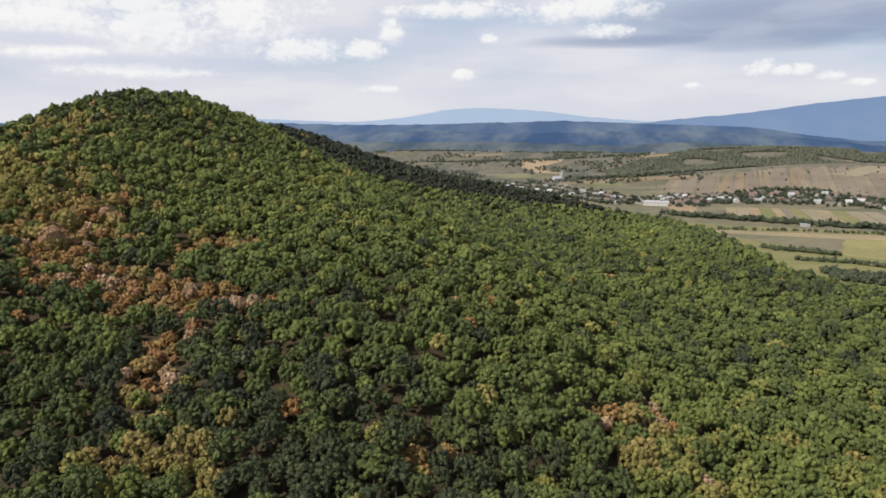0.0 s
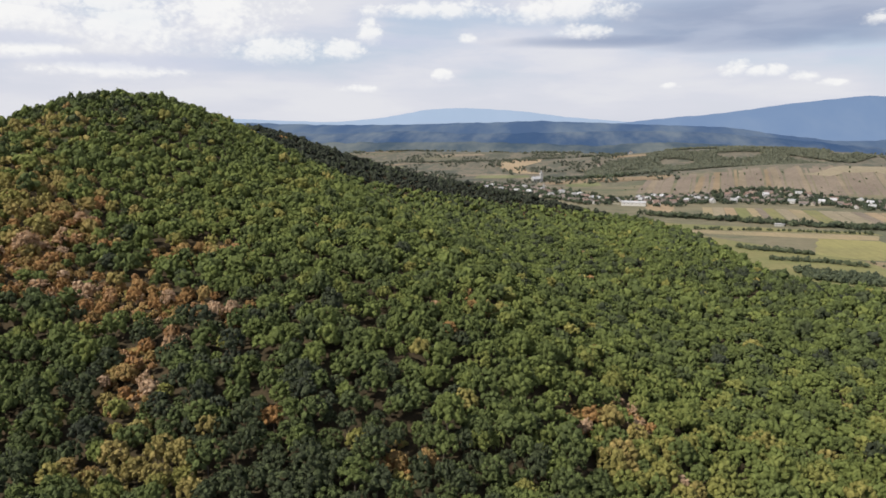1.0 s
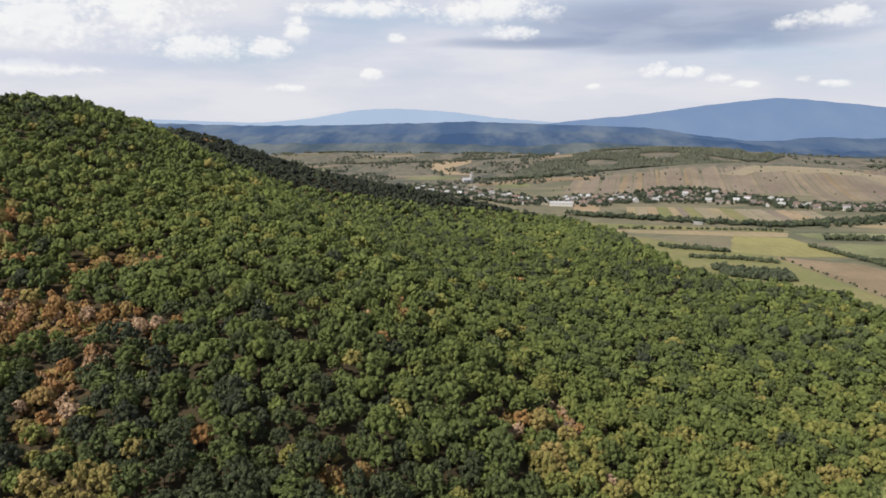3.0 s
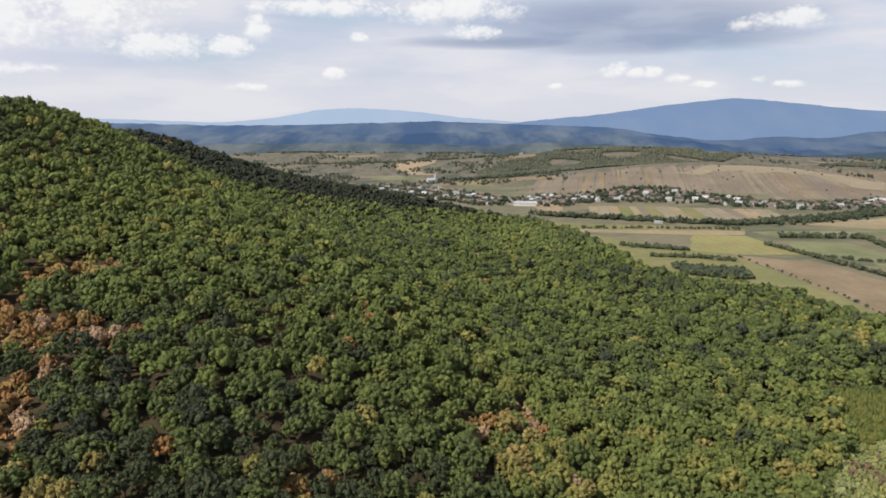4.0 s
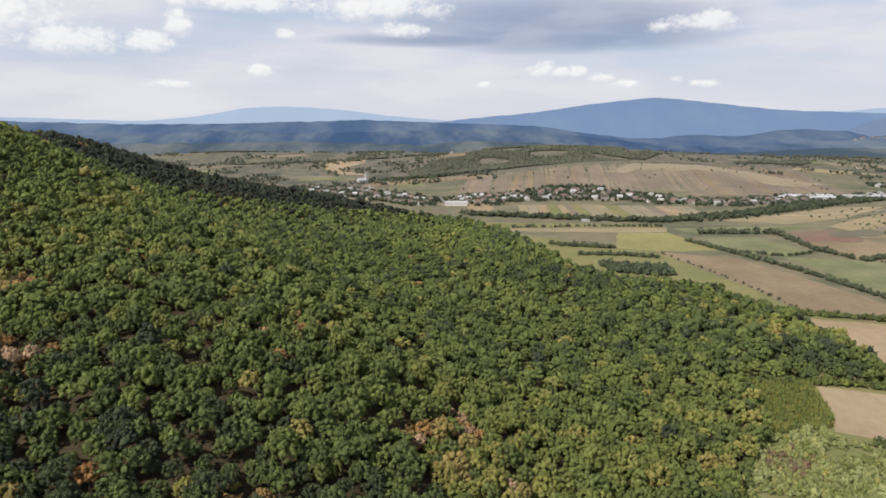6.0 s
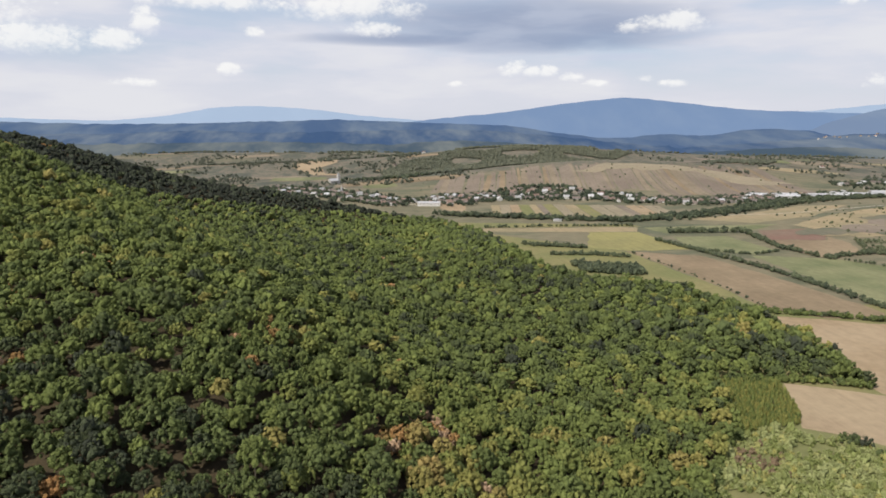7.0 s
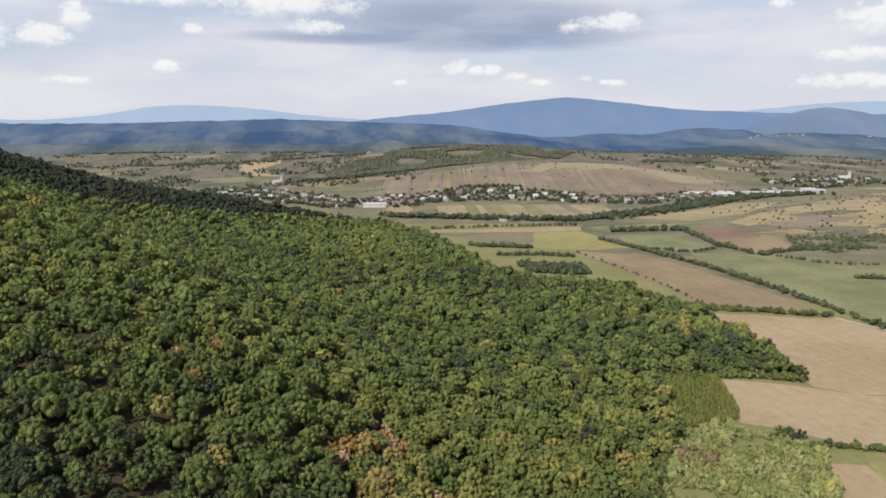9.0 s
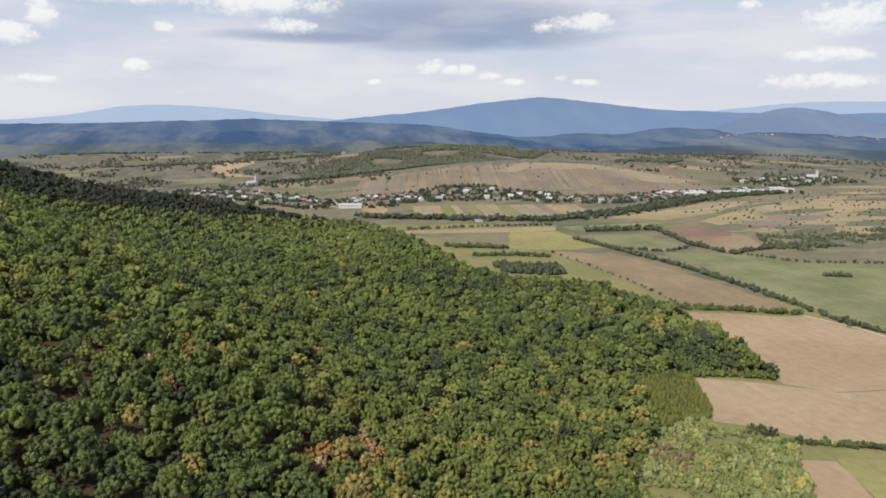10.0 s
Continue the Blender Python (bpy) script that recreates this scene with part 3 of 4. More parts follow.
def make_forest():
    x, y = scatter(7.9, WOOD, 5)
    r = np.random.default_rng(17)
    z = height(x, y)
    dist = np.hypot(x, y)
    radius = r.uniform(2.9, 5.1, len(x)) * (1 + 0.13 * r.normal(size=len(x)))
    leaf_tone = leaf_tone_at(x, y, 23)
    radius = radius * (1 + 0.22 / (1 + np.exp(-(x - 170) / 25)) / (1 + np.exp(-(y - 430) / 30)))
    autumn = leaf_tone > 0.7
    radius = np.where(autumn, radius * 0.72, radius)
    bare = np.zeros(len(x), bool)
    for bx, by, br in BARE:
        bare |= ((x - bx) ** 2 + (y - by) ** 2 < br * br) & (r.uniform(size=len(x)) < 0.5)
    # what the hill hides from every side of the flight stays thin
    hidden = ((x < -560) & (y > 300) | (y > 1130 - 0.2 * (x + 150))) & (r.uniform(size=len(x)) < 0.8) & (x < -40)
    keep = ~bare & ~hidden & (dist > 120)
    x, y, z, dist, radius, leaf_tone = (v[keep] for v in (x, y, z, dist, radius, leaf_tone))
    az = np.degrees(np.arctan2(x, y))
    view = (az > -48) & (az < 49)
    order = np.argsort(np.where(view, dist, 1e9))
    near = np.zeros(len(x), bool)
    rank = order[dist[order] > 172]
    near[rank[:300]] = True
    lone = np.array([[-275, 303, 1.0, 6.2]])
    make_near_trees(*(np.append(v[near], e) for v, e in zip((x, y, leaf_tone, radius), lone.T)))
    tall = r.uniform(0.9, 1.25, len(x))
    radius = np.where(dist > 560, radius * 0.88, radius)
    mid = z + radius * 1.35 + r.normal(0, 1.1, len(x))
    zones = [("forest", ~near & view & (dist < 340), [crown(25, 8, 0.15, 2, 5) for _ in range(7)], "dense green oak wood on the lower slope"),
             ("forest", view & (dist >= 340) & (dist < 520), [crown(14, 4, 0.20, 2, 4) for _ in range(7)], "dense green oak wood on the middle slope"),
             ("forest", view & (dist >= 520) & (dist < 820), [crown(7, 3, 0.28, 2, 4) for _ in range(7)], "dense wood on the hilltop"),
             ("forest", view & (dist >= 820), [crown(3, 1, 0.3, 2, 4) for _ in range(6)], "wood on the far spur, cloud shade in its leaf colour"),
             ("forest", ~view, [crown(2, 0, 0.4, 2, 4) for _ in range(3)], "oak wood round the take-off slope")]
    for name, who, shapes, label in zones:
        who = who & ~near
        merge_trees(name, label, x[who], y[who], mid[who], radius[who], tall[who], leaf_tone[who], shapes)


make_forest()


# ---- fields of the valley ----
def outline(poly, step=14.0, shake=1.2, seed=1):
    """A polygon's border, resampled and slightly uneven."""
    r = np.random.default_rng(seed)
    out = []
    for (x0, y0), (x1, y1) in zip(poly, poly[1:] + poly[:1]):
        k = max(1, int(math.hypot(x1 - x0, y1 - y0) / step))
        for i in range(k):
            t = i / k
            dx, dy = r.normal(0, shake, 2) if i else (0, 0)
            out.append((x0 + (x1 - x0) * t + dx, y0 + (y1 - y0) * t + dy))
    return out


def field(name, label, poly, mat, lift=0.15, shake=1.2, step=14.0):
    bm = bmesh.new()
    face = bm.faces.new([bm.verts.new((x, y, 0)) for x, y in outline(poly, step, shake, int(abs(poly[0][0]) * 7 + abs(poly[0][1])))])
    bmesh.ops.triangulate(bm, faces=[face])
    for _ in range(4):
        far = [e for e in bm.edges if e.calc_length() > 45]
        if not far:
            break
        bmesh.ops.subdivide_edges(bm, edges=far, cuts=1)
        bmesh.ops.triangulate(bm, faces=bm.faces[:])
    for v in bm.verts:
        v.co.z = float(height(v.co.x, v.co.y)) + lift
    me = bpy.data.meshes.new(name)
    bm.to_mesh(me)
    bm.free()
    me.materials.append(mat)
    for p in me.polygons:
        p.use_smooth = True
    return tagged(new(name, me), label, "field", kind="structure")


HEATH = crop("rough_grass", (0.115, 0.115, 0.080), (0.155, 0.140, 0.098), 0.2, 20)
FALLOW = crop("weedy_fallow", (0.195, 0.157, 0.112), (0.245, 0.20, 0.142), 0.2, 12)
MEADOW = crop("mown_meadow", (0.165, 0.17, 0.07), (0.21, 0.19, 0.085), 0.12, 30)
VINE = crop("vines", (0.175, 0.140, 0.112), (0.215, 0.175, 0.135), 0.25, 5, 3.0)
PALE = crop("pale_stubble", (0.275, 0.23, 0.16), (0.24, 0.205, 0.14), 0.15, 8)
TRACK = simple("gravel_track", [(0.3, (0.38, 0.33, 0.26)), (0.7, (0.48, 0.43, 0.35))], 0.2, 1.5)

field("grass_margin", "grassy balks and margins between the fields", [(205, 400), (330, 545), (470, 560), (600, 330), (520, 180), (200, 120), (95, 150), (139, 248), (166, 290), (190, 330)], MEADOW, 0.06)
field("field", "bare tan ploughed field beside the wood", [(338, 533), (379, 519), (411, 501), (440, 494), (452, 455), (470, 420), (505, 380), (560, 330), (470, 318), (369, 342), (333, 346), (312, 364), (318, 405), (330, 457), (338, 500)], TAN)
field("field", "bare tan ploughed field below the wood's tip", [(262, 387), (311, 361.5), (334, 344.8), (369, 340.6), (470, 316.6), (520, 270), (400, 235), (340, 262), (301, 277), (278, 284), (264, 300), (252, 313), (233, 325), (245, 349)], SOIL, 0.2)
field("field", "bare tan field with a rough margin", [(247, 276), (265.5, 270), (255.5, 238), (243, 195), (213, 205), (229, 243)], TAN)
field("field", "yellow-green grass field beside bare soil", [(268, 272), (335, 256), (400, 225), (380, 190), (246, 195), (257, 237)], YELLOW, 0.18)
field("field", "fallow brown field between hedgerows", [(330, 829), (409, 791), (431, 678), (442, 593), (446, 530), (438, 516), (386, 519), (352, 556), (354, 632)], BROWN)
field("field", "mown meadow strips along the wood's edge", [(166, 998), (300, 860), (329, 826), (352, 632), (350, 556), (322, 552), (308, 600), (298, 640), (238, 670), (201, 700), (191, 770), (180, 880)], MEADOW)
field("field", "yellow-green flowering field", [(330, 982), (404, 975), (416, 832), (335, 831), (290, 861)], YELLOW, 0.2)
field("field", "narrow strip of tan stubble", [(162, 1034), (344, 1031), (420, 1020), (404, 979), (328, 985), (175, 1003)], STRAW, 0.18)
field("field", "olive grass strip near the river", [(110, 1105), (240, 1085), (420, 1050), (430, 1025), (344, 1036), (150, 1042)], MEADOW)
field("field", "pale green square field", [(436, 926), (514, 923), (524, 806), (479, 788), (420, 828)], GREEN, 0.2)
field("field", "dark green field behind an orchard row", [(428, 1015), (530, 1020), (650, 1010), (575, 965), (440, 958)], GREEN, 0.2)
field("field", "wide green clover field", [(472, 784), (557, 754), (600, 690), (740, 640), (820, 480), (600, 350), (520, 360), (468, 437), (470, 548), (467, 641)], GREEN)
field("field", "reddish bare earth field", [(588, 961), (664, 961), (655, 900), (632, 868), (560, 884)], RED, 0.2)
field("field", "brown bare field beside bushes", [(557, 880), (632, 866), (655, 900), (648, 840), (619, 784), (556, 754), (537, 823)], BROWN, 0.2)
field("field", "straw-coloured rough pasture", [(668, 1000), (800, 1085), (960, 1150), (1200, 1180), (1330, 1010), (1150, 860), (930, 830), (800, 880), (690, 880)], STRAW)
field("field", "straw-coloured river meadow", [(540, 1090), (680, 1140), (820, 1215), (900, 1190), (760, 1080), (620, 1030)], STRAW, 0.2)
field("field", "bare tan field on the rise beyond the church", [(-238, 2230), (-225, 2600), (-170, 2720), (-85, 2620), (-92, 2260), (-140, 2180), (-118, 2050), (-80, 2020), (-75, 1990), (-150, 2020), (-205, 2140)], SOIL, 0.9, 2.0, 40.0)

field("field", "bare sandy yard beside the long white hall", [(153, 1381), (199, 1378), (181, 1244), (154, 1242), (138, 1285)], TAN, 0.35, 2.0, 8.0)

# vineyard and plough strips on the hillside above the village and below it
shade = np.random.default_rng(41)
strips = [VINE, BROWN, VINE, FALLOW, VINE, VINE, FALLOW, VINE]
x = 140.0
while x < 1010:
    wide = shade.uniform(6, 17)
    foot = 1492 - 0.03 * (x - 500) + shade.uniform(-12, 12) - (70 if x > 640 else 0)
    top = 1728 + 20 * math.sin(x / 130) + shade.uniform(-30, 20) - (55 if x < 330 else 0)
    field("vineyard_strip", "vineyard and plough strip running up the hillside", [(x, foot), (x + wide - 1, foot), (x + wide + 39, top), (x + 40, top)], strips[shade.integers(8)], 0.25, 0.6, 30.0)
    x += wide
x = 222.0
while x < 545:
    wide = shade.uniform(11, 26)
    low, high = 1190 - 0.30 * (x - 222) + (0.5 * max(0, x - 440)), 1322 - 0.22 * max(0, x - 330)
    field("garden_strip", "narrow garden strip of stubble and vegetables", [(x, low), (x + wide - 1, low - 2), (x + wide + 20, high), (x + 21, high)], [PALE, STRAW, VINE, TAN, MEADOW, PALE][shade.integers(6)], 0.25, 0.5, 30.0)
    x += wide

# paler field on the crest, the sunlight put into its colour
field("field", "dry grass along the crest of the vineyard hill, sunlight in its pale colour", [(506, 1651), (622, 1726), (779, 1716), (916, 1661), (1038, 1561), (960, 1540), (876, 1560), (830, 1655), (750, 1668), (681, 1652), (600, 1664), (560, 1632)], PALE, 0.45, 7.0, 25.0)

# patchwork on the far side of the valley
far_fields = [((-420, 3150), 330, 190, FALLOW), ((-190, 2480), 180, 100, FALLOW), ((-700, 2350), 250, 60, BROWN), ((-330, 1990), 260, 70, FALLOW), ((-520, 2750), 200, 120, HEATH),
              ((-60, 1860), 150, 60, FALLOW), ((120, 1700), 140, 70, BROWN), ((-900, 2900), 300, 120, HEATH), ((-20, 2850), 160, 120, HEATH), ((-620, 2080), 200, 60, STRAW),
              ((1180, 1760), 240, 80, STRAW), ((1380, 1950), 260, 90, FALLOW), ((1000, 1880), 240, 60, FALLOW), ((880, 2080), 240, 80, HEATH), ((1650, 2050), 260, 80, STRAW),
              ((640, 2240), 160, 70, GREEN), ((800, 2250), 130, 60, FALLOW), ((1250, 1240), 160, 90, STRAW), ((1400, 1420), 200, 70, PALE), ((1550, 1300), 200, 100, STRAW), ((-380, 1800), 220, 50, FALLOW)]
for (cx, cy), w, d, mat in far_fields:
    k = 7
    poly = [(cx + w * 0.55 * math.cos(a) * shade.uniform(0.75, 1.25), cy + d * 0.55 * math.sin(a) * shade.uniform(0.75, 1.25)) for a in np.arange(k) * 2 * math.pi / k]
    field("field", "distant field in a patchwork of dry crops", poly, mat, 0.4, 2.0, 60.0)


for k in range(26):
    cx = shade.uniform(680, 1400)
    cy = shade.uniform(0.74 * cx + 190, 0.32 * cx + 860)
    poly = [(cx + shade.uniform(25, 75) * math.cos(a), cy + shade.uniform(14, 42) * math.sin(a)) for a in np.arange(9) * 0.698]
    field("pasture_patch", "patch of dry grass and herbs on rough pasture", poly, [STRAW, HEATH, VINE, HEATH, PALE, HEATH][shade.integers(6)], 0.3 + 0.012 * k, 3.0, 10.0)
for k in range(60):
    if k < 36:
        cx, cy = shade.uniform(-1000, 260), shade.uniform(1650, 3300)
    else:
        cx, cy = shade.uniform(950, 2100), shade.uniform(1680, 2900)
    w, d = shade.uniform(60, 190), shade.uniform(35, 90)
    turn = shade.uniform(-0.35, 0.35)
    poly = []
    for u, v in ((-1, -1), (0.1, -1.15), (1, -0.9), (1.05, 0.9), (0, 1.1), (-1.05, 0.95)):
        px, py = u * w * shade.uniform(0.4, 0.6), v * d * shade.uniform(0.4, 0.6)
        poly.append((cx + px * math.cos(turn) - py * math.sin(turn), cy + px * math.sin(turn) + py * math.cos(turn)))
    field("field", "distant field in a patchwork of dry crops", poly, [HEATH, BROWN, HEATH, FALLOW, GREEN, VINE][shade.integers(6)], 0.55 + 0.01 * k, 2.0, 60.0)


def lane(label, points, width, mat=TRACK, lift=0.35):
    """A track laid over the land along a line."""
    pts = []
    for (x0, y0), (x1, y1) in zip(points, points[1:]):
        k = max(1, int(math.hypot(x1 - x0, y1 - y0) / 12))
        pts += [(x0 + (x1 - x0) * i / k, y0 + (y1 - y0) * i / k) for i in range(k)]
    pts.append(points[-1])
    p = np.array(pts, float)
    d = np.gradient(p, axis=0)
    d /= np.linalg.norm(d, axis=1, keepdims=True)
    side = np.stack([-d[:, 1], d[:, 0]], -1) * width / 2
    v = []
    for q in (p - side, p + side):
        v.append(np.column_stack([q, height(q[:, 0], q[:, 1]) + lift]))
    ob = mesh_object("track", np.concatenate(v), grid_faces(2, len(p)), mat)
    tagged(ob, label, "track", kind="structure")


lane("pale gravel farm track along a hedgerow", [(440, 497), (456, 455), (462, 420), (480, 380), (530, 330)], 3.0)
lane("pale gravel track beside the river meadows", [(600, 1130), (720, 1120), (900, 1150), (1100, 1180)], 4.0)
lane("village street of pale asphalt", [(-247, 1664), (-154, 1599), (-66, 1527), (15, 1421), (100, 1340), (170, 1362), (236, 1415), (414, 1432), (505, 1394), (577, 1349), (669, 1298), (846, 1350), (1057, 1366), (1288, 1536), (1420, 1600)], 6.0)
lane("dirt lane climbing to the church", [(-66, 1527), (-50, 1620), (-75, 1725)], 4.0)

# ---- hedgerows, scrub and scattered bushes ----
SCRUB_LEAF = leaf_material("pale_leaves", [(0.0, (0.11, 0.135, 0.043)), (0.3, (0.195, 0.22, 0.075)), (0.5, (0.265, 0.285, 0.125)), (0.7, (0.31, 0.285, 0.09)), (0.85, (0.22, 0.165, 0.095)), (1.0, (0.185, 0.13, 0.09))])
# valley greens muted to put some distance haze into the leaf colour
VALLEY_LEAF = leaf_material("valley_leaves", [(0.0, (0.042, 0.054, 0.040)), (0.3, (0.100, 0.116, 0.066)), (0.6, (0.165, 0.165, 0.095)), (1.0, (0.2, 0.16, 0.1))])
# greyed greens carry the haze over the far woods in their base colour
SCRUB_HAZED = leaf_material("hazed_scrub_leaves", [(0.0, (0.070, 0.080, 0.062)), (0.3, (0.105, 0.112, 0.080)), (0.6, (0.15, 0.145, 0.10)), (1.0, (0.17, 0.14, 0.10))])
HEDGE = [crown(5, 3, 0.3, 2, 5) for _ in range(5)]
FAR_TREE = [crown(3, 1, 0.4, 2, 4) for _ in range(5)]
FARTHEST = [crown(2, 0, 0.4, 2, 4) for _ in range(6)]
BUSH = [crown(6, 8, 0.22, 2, 5, tall=1.0) for _ in range(4)]


def along(points, width, step, seed):
    r = np.random.default_rng(seed)
    out = []
    for (x0, y0), (x1, y1) in zip(points, points[1:]):
        k = max(1, int(math.hypot(x1 - x0, y1 - y0) / step))
        t = (np.arange(k) + r.uniform(0, 1, k)) / k
        out.append(np.stack([x0 + (x1 - x0) * t, y0 + (y1 - y0) * t], -1) + r.normal(0, width / 2.5, (k, 2)))
    p = np.concatenate(out)
    return p[:, 0], p[:, 1]


def planting(name, label, x, y, size, green, shapes=HEDGE, seed=1, category="hedge", mat=None, tall=(0.9, 1.2)):
    r = np.random.default_rng(seed + len(x))
    radius = r.uniform(size[0], size[1], len(x))
    leaf_tone = np.clip(r.normal(green, 0.07, len(x)), 0.04, 1)
    high = r.uniform(tall[0], tall[1], len(x))
    far = y.mean() > 600
    mat, shapes = mat or (VALLEY_LEAF if far else LEAF), FARTHEST if y.mean() > 1620 else FAR_TREE if y.mean() > 1250 else shapes
    return merge_trees(name, label, x, y, height(x, y) + radius * high * 0.72, radius, high, leaf_tone, shapes, category, mat)


HEDGES = [([(398, 900), (409, 874), (430, 780), (447, 700), (456, 610), (458, 530), (456, 470), (470, 420), (490, 380), (540, 335)], 5, 2.6, (1.7, 3.6)),
          ([(312, 575), (343, 543), (394, 523), (426, 506), (440, 503)], 4, 2.0, (1.8, 3.4)),
          ([(209, 889), (250, 870), (284, 859)], 7, 1.3, (2.2, 3.8)), ([(225, 818), (282, 809), (318, 790)], 4, 2.2, (1.8, 3.4)),
          ([(332, 828), (345, 730), (355, 632), (353, 560), (385, 520)], 1.5, 9.0, (0.9, 2.0)),
          ([(446, 962), (483, 956), (521, 954), (556, 946)], 4, 4.0, (3.4, 5.4)),
          ([(560, 945), (545, 880), (536, 823), (553, 754), (619, 772), (700, 760)], 5, 3.2, (2.0, 4.0)),
          ([(180, 1040), (300, 1046), (420, 1032)], 3, 5.0, (1.5, 3.2)), ([(250, 289), (262, 291), (280, 283), (301, 276), (345, 258), (400, 232)], 3, 1.6, (1.2, 2.5)),
          ([(420, 830), (479, 788), (524, 806)], 3, 3.4, (1.5, 2.6)), ([(560, 752), (600, 690), (740, 640)], 3, 6, (1.5, 2.6))]
for k, (points, width, step, size) in enumerate(HEDGES):
    hx, hy = along(points, width, step, 60 + k)
    planting("hedgerow", "uneven hedgerow of bushes and small trees between fields", hx, hy, size, 0.20, seed=k)
bx, by = scatter(5.5, [(232, 762), (238, 714), (297, 690), (307, 728)], 31)
planting("copse", "small dark copse standing among meadow strips", bx, by, (2.8, 4.4), 0.16, category="copse")
bx, by = along([(128, 1196), (240, 1149), (332, 1114), (421, 1082), (516, 1110)], 16, 1.5, 71)
planting("riverside_trees", "band of dark trees along the stream", bx, by, (3.0, 5.5), 0.13, category="trees")
bx, by = along([(500, 1110), (600, 1140), (673, 1178), (841, 1268), (961, 1303), (1075, 1315)], 34, 0.75, 72)
planting("riverside_trees", "wide dark belt of trees along the river", bx, by, (2.4, 5.2), 0.12, category="trees")
bx, by = scatter(6, [(622, 780), (655, 742), (735, 758), (900, 800), (880, 850), (760, 835), (665, 858)], 33, 500, 1000, 700, 900)
keep = np.array([noise.fractal(Vector((a * 0.03, b * 0.03, 5)), 0.9, 2.0, 3) > -0.12 for a, b in zip(bx, by)])
bx, by = bx[keep], by[keep]
planting("thicket", "low thicket of bushes on rough pasture", bx, by, (0.9, 3.0), 0.30, category="bushes")
bx, by = along([(575, 622), (600, 612)], 4, 2, 75)
planting("thicket", "small clump of bushes in a green field", bx, by, (2.0, 3.0), 0.2, category="bushes")
r = np.random.default_rng(80)
bx, by = r.uniform(700, 1500, 700), r.uniform(800, 1330, 700)
ok = (by > 0.72 * bx) & (by < 0.35 * bx + 880)
planting("pasture_bushes", "scattered bushes dotting dry pasture", bx[ok], by[ok], (0.6, 2.3), 0.34, category="bushes")
bx, by = r.uniform(120, 1050, 80), r.uniform(1480, 1760, 80)
planting("vineyard_bushes", "single bushes and trees between vineyard strips", bx, by, (1.0, 2.8), 0.22, category="bushes")
# woods and copses past the village
bx, by = scatter(8.5, [(60, 1800), (300, 1790), (420, 1850), (700, 1990), (900, 2250), (760, 2450), (350, 2420), (150, 2200), (40, 2000)], 35, 0, 1000, 1700, 2500)
keep = np.array([noise.noise(Vector((a * 0.008, b * 0.008, 0))) > -0.15 for a, b in zip(bx, by)])
planting("hill_wood", "grey-green scrub wood on the hill past the village, haze in its colour", bx[keep], by[keep], (3.2, 5.2), 0.30, category="woodland", seed=4, mat=SCRUB_HAZED)
bx, by = scatter(8, [(990, 1890), (1160, 1880), (1240, 1960), (1100, 2000), (1000, 1960)], 36, 900, 1300, 1800, 2100)
planting("hill_wood", "dark patch of wood among dry hill fields", bx, by, (3.2, 5.0), 0.20, category="woodland", seed=5, mat=SCRUB_HAZED)
bx, by = r.uniform(-1100, 250, 8000), r.uniform(1640, 3400, 8000)
keep = np.array([noise.fractal(Vector((a * 0.006, b * 0.004, 7)), 0.9, 2.0, 3) > 0.05 for a, b in zip(bx, by)])
planting("far_copses", "scattered copses and tree lines across the far valley", bx[keep], by[keep], (2.5, 5.5), 0.14, category="woodland", seed=6, mat=SCRUB_HAZED)
bx, by = r.uniform(900, 2300, 4200), r.uniform(1650, 3000, 4200)
keep = np.array([noise.fractal(Vector((a * 0.006, b * 0.005, 2)), 0.9, 2.0, 3) > 0.1 for a, b in zip(bx, by)])
planting("far_copses", "scattered copses on the far dry hills", bx[keep], by[keep], (2.2, 5.5), 0.16, category="woodland", seed=7, mat=SCRUB_HAZED)
# low rust-coloured undergrowth in the autumn clearings of the wood
ux, uy, us = [], [], []
under = np.random.default_rng(58)
for ax, ay, rad, turned in AUTUMN:
    if turned > 0.7 and ay < 420:
        k = int(0.42 * rad * rad)
        a, d = under.uniform(0, 6.283, k), rad * 1.15 * np.sqrt(under.uniform(0, 1, k))
        ux.append(ax + d * np.cos(a) * 1.15)
        uy.append(ay + d * np.sin(a))
        us.append(np.clip(turned + under.normal(-0.06, 0.09, k), 0.3, 1.0))
ux, uy, us = np.concatenate(ux), np.concatenate(uy), np.concatenate(us)
merge_trees("undergrowth", "rust and ochre undergrowth in clearings of the wood", ux, uy, height(ux, uy) + 0.9, under.uniform(1.0, 2.3, len(ux)), under.uniform(0.8, 1.3, len(ux)), us, HEDGE, "undergrowth")
# young growth at the foot of the slope
bx, by = scatter(2.9, SCRUB, 51, 90, 280, 160, 340)
ss = np.random.default_rng(52)
thick = np.array([noise.fractal(Vector((a * 0.045, b * 0.045, 9)), 0.9, 2.0, 3) for a, b in zip(bx, by)])
keep = thick + ss.normal(0, 0.15, len(bx)) > -0.40
bx, by, thick = bx[keep], by[keep], thick[keep]
brown = np.exp(-((bx - 186) ** 2 + (by - 294) ** 2) / 90) > ss.uniform(size=len(bx))
merge_trees("scrub", "pale green scrub of willow and thorn bushes", bx, by, height(bx, by) + 1.1, ss.uniform(0.8, 1.9, len(bx)) * (1 + 0.9 * (ss.uniform(size=len(bx)) > 0.88)) * np.clip(1.05 + 0.5 * thick, 0.7, 1.4), ss.uniform(0.9, 1.5, len(bx)),
            np.where(brown, 0.93, np.clip(ss.normal(0.40, 0.13, len(bx)) + 0.18 * thick, 0.0, 0.75)), BUSH, "bushes", SCRUB_LEAF)
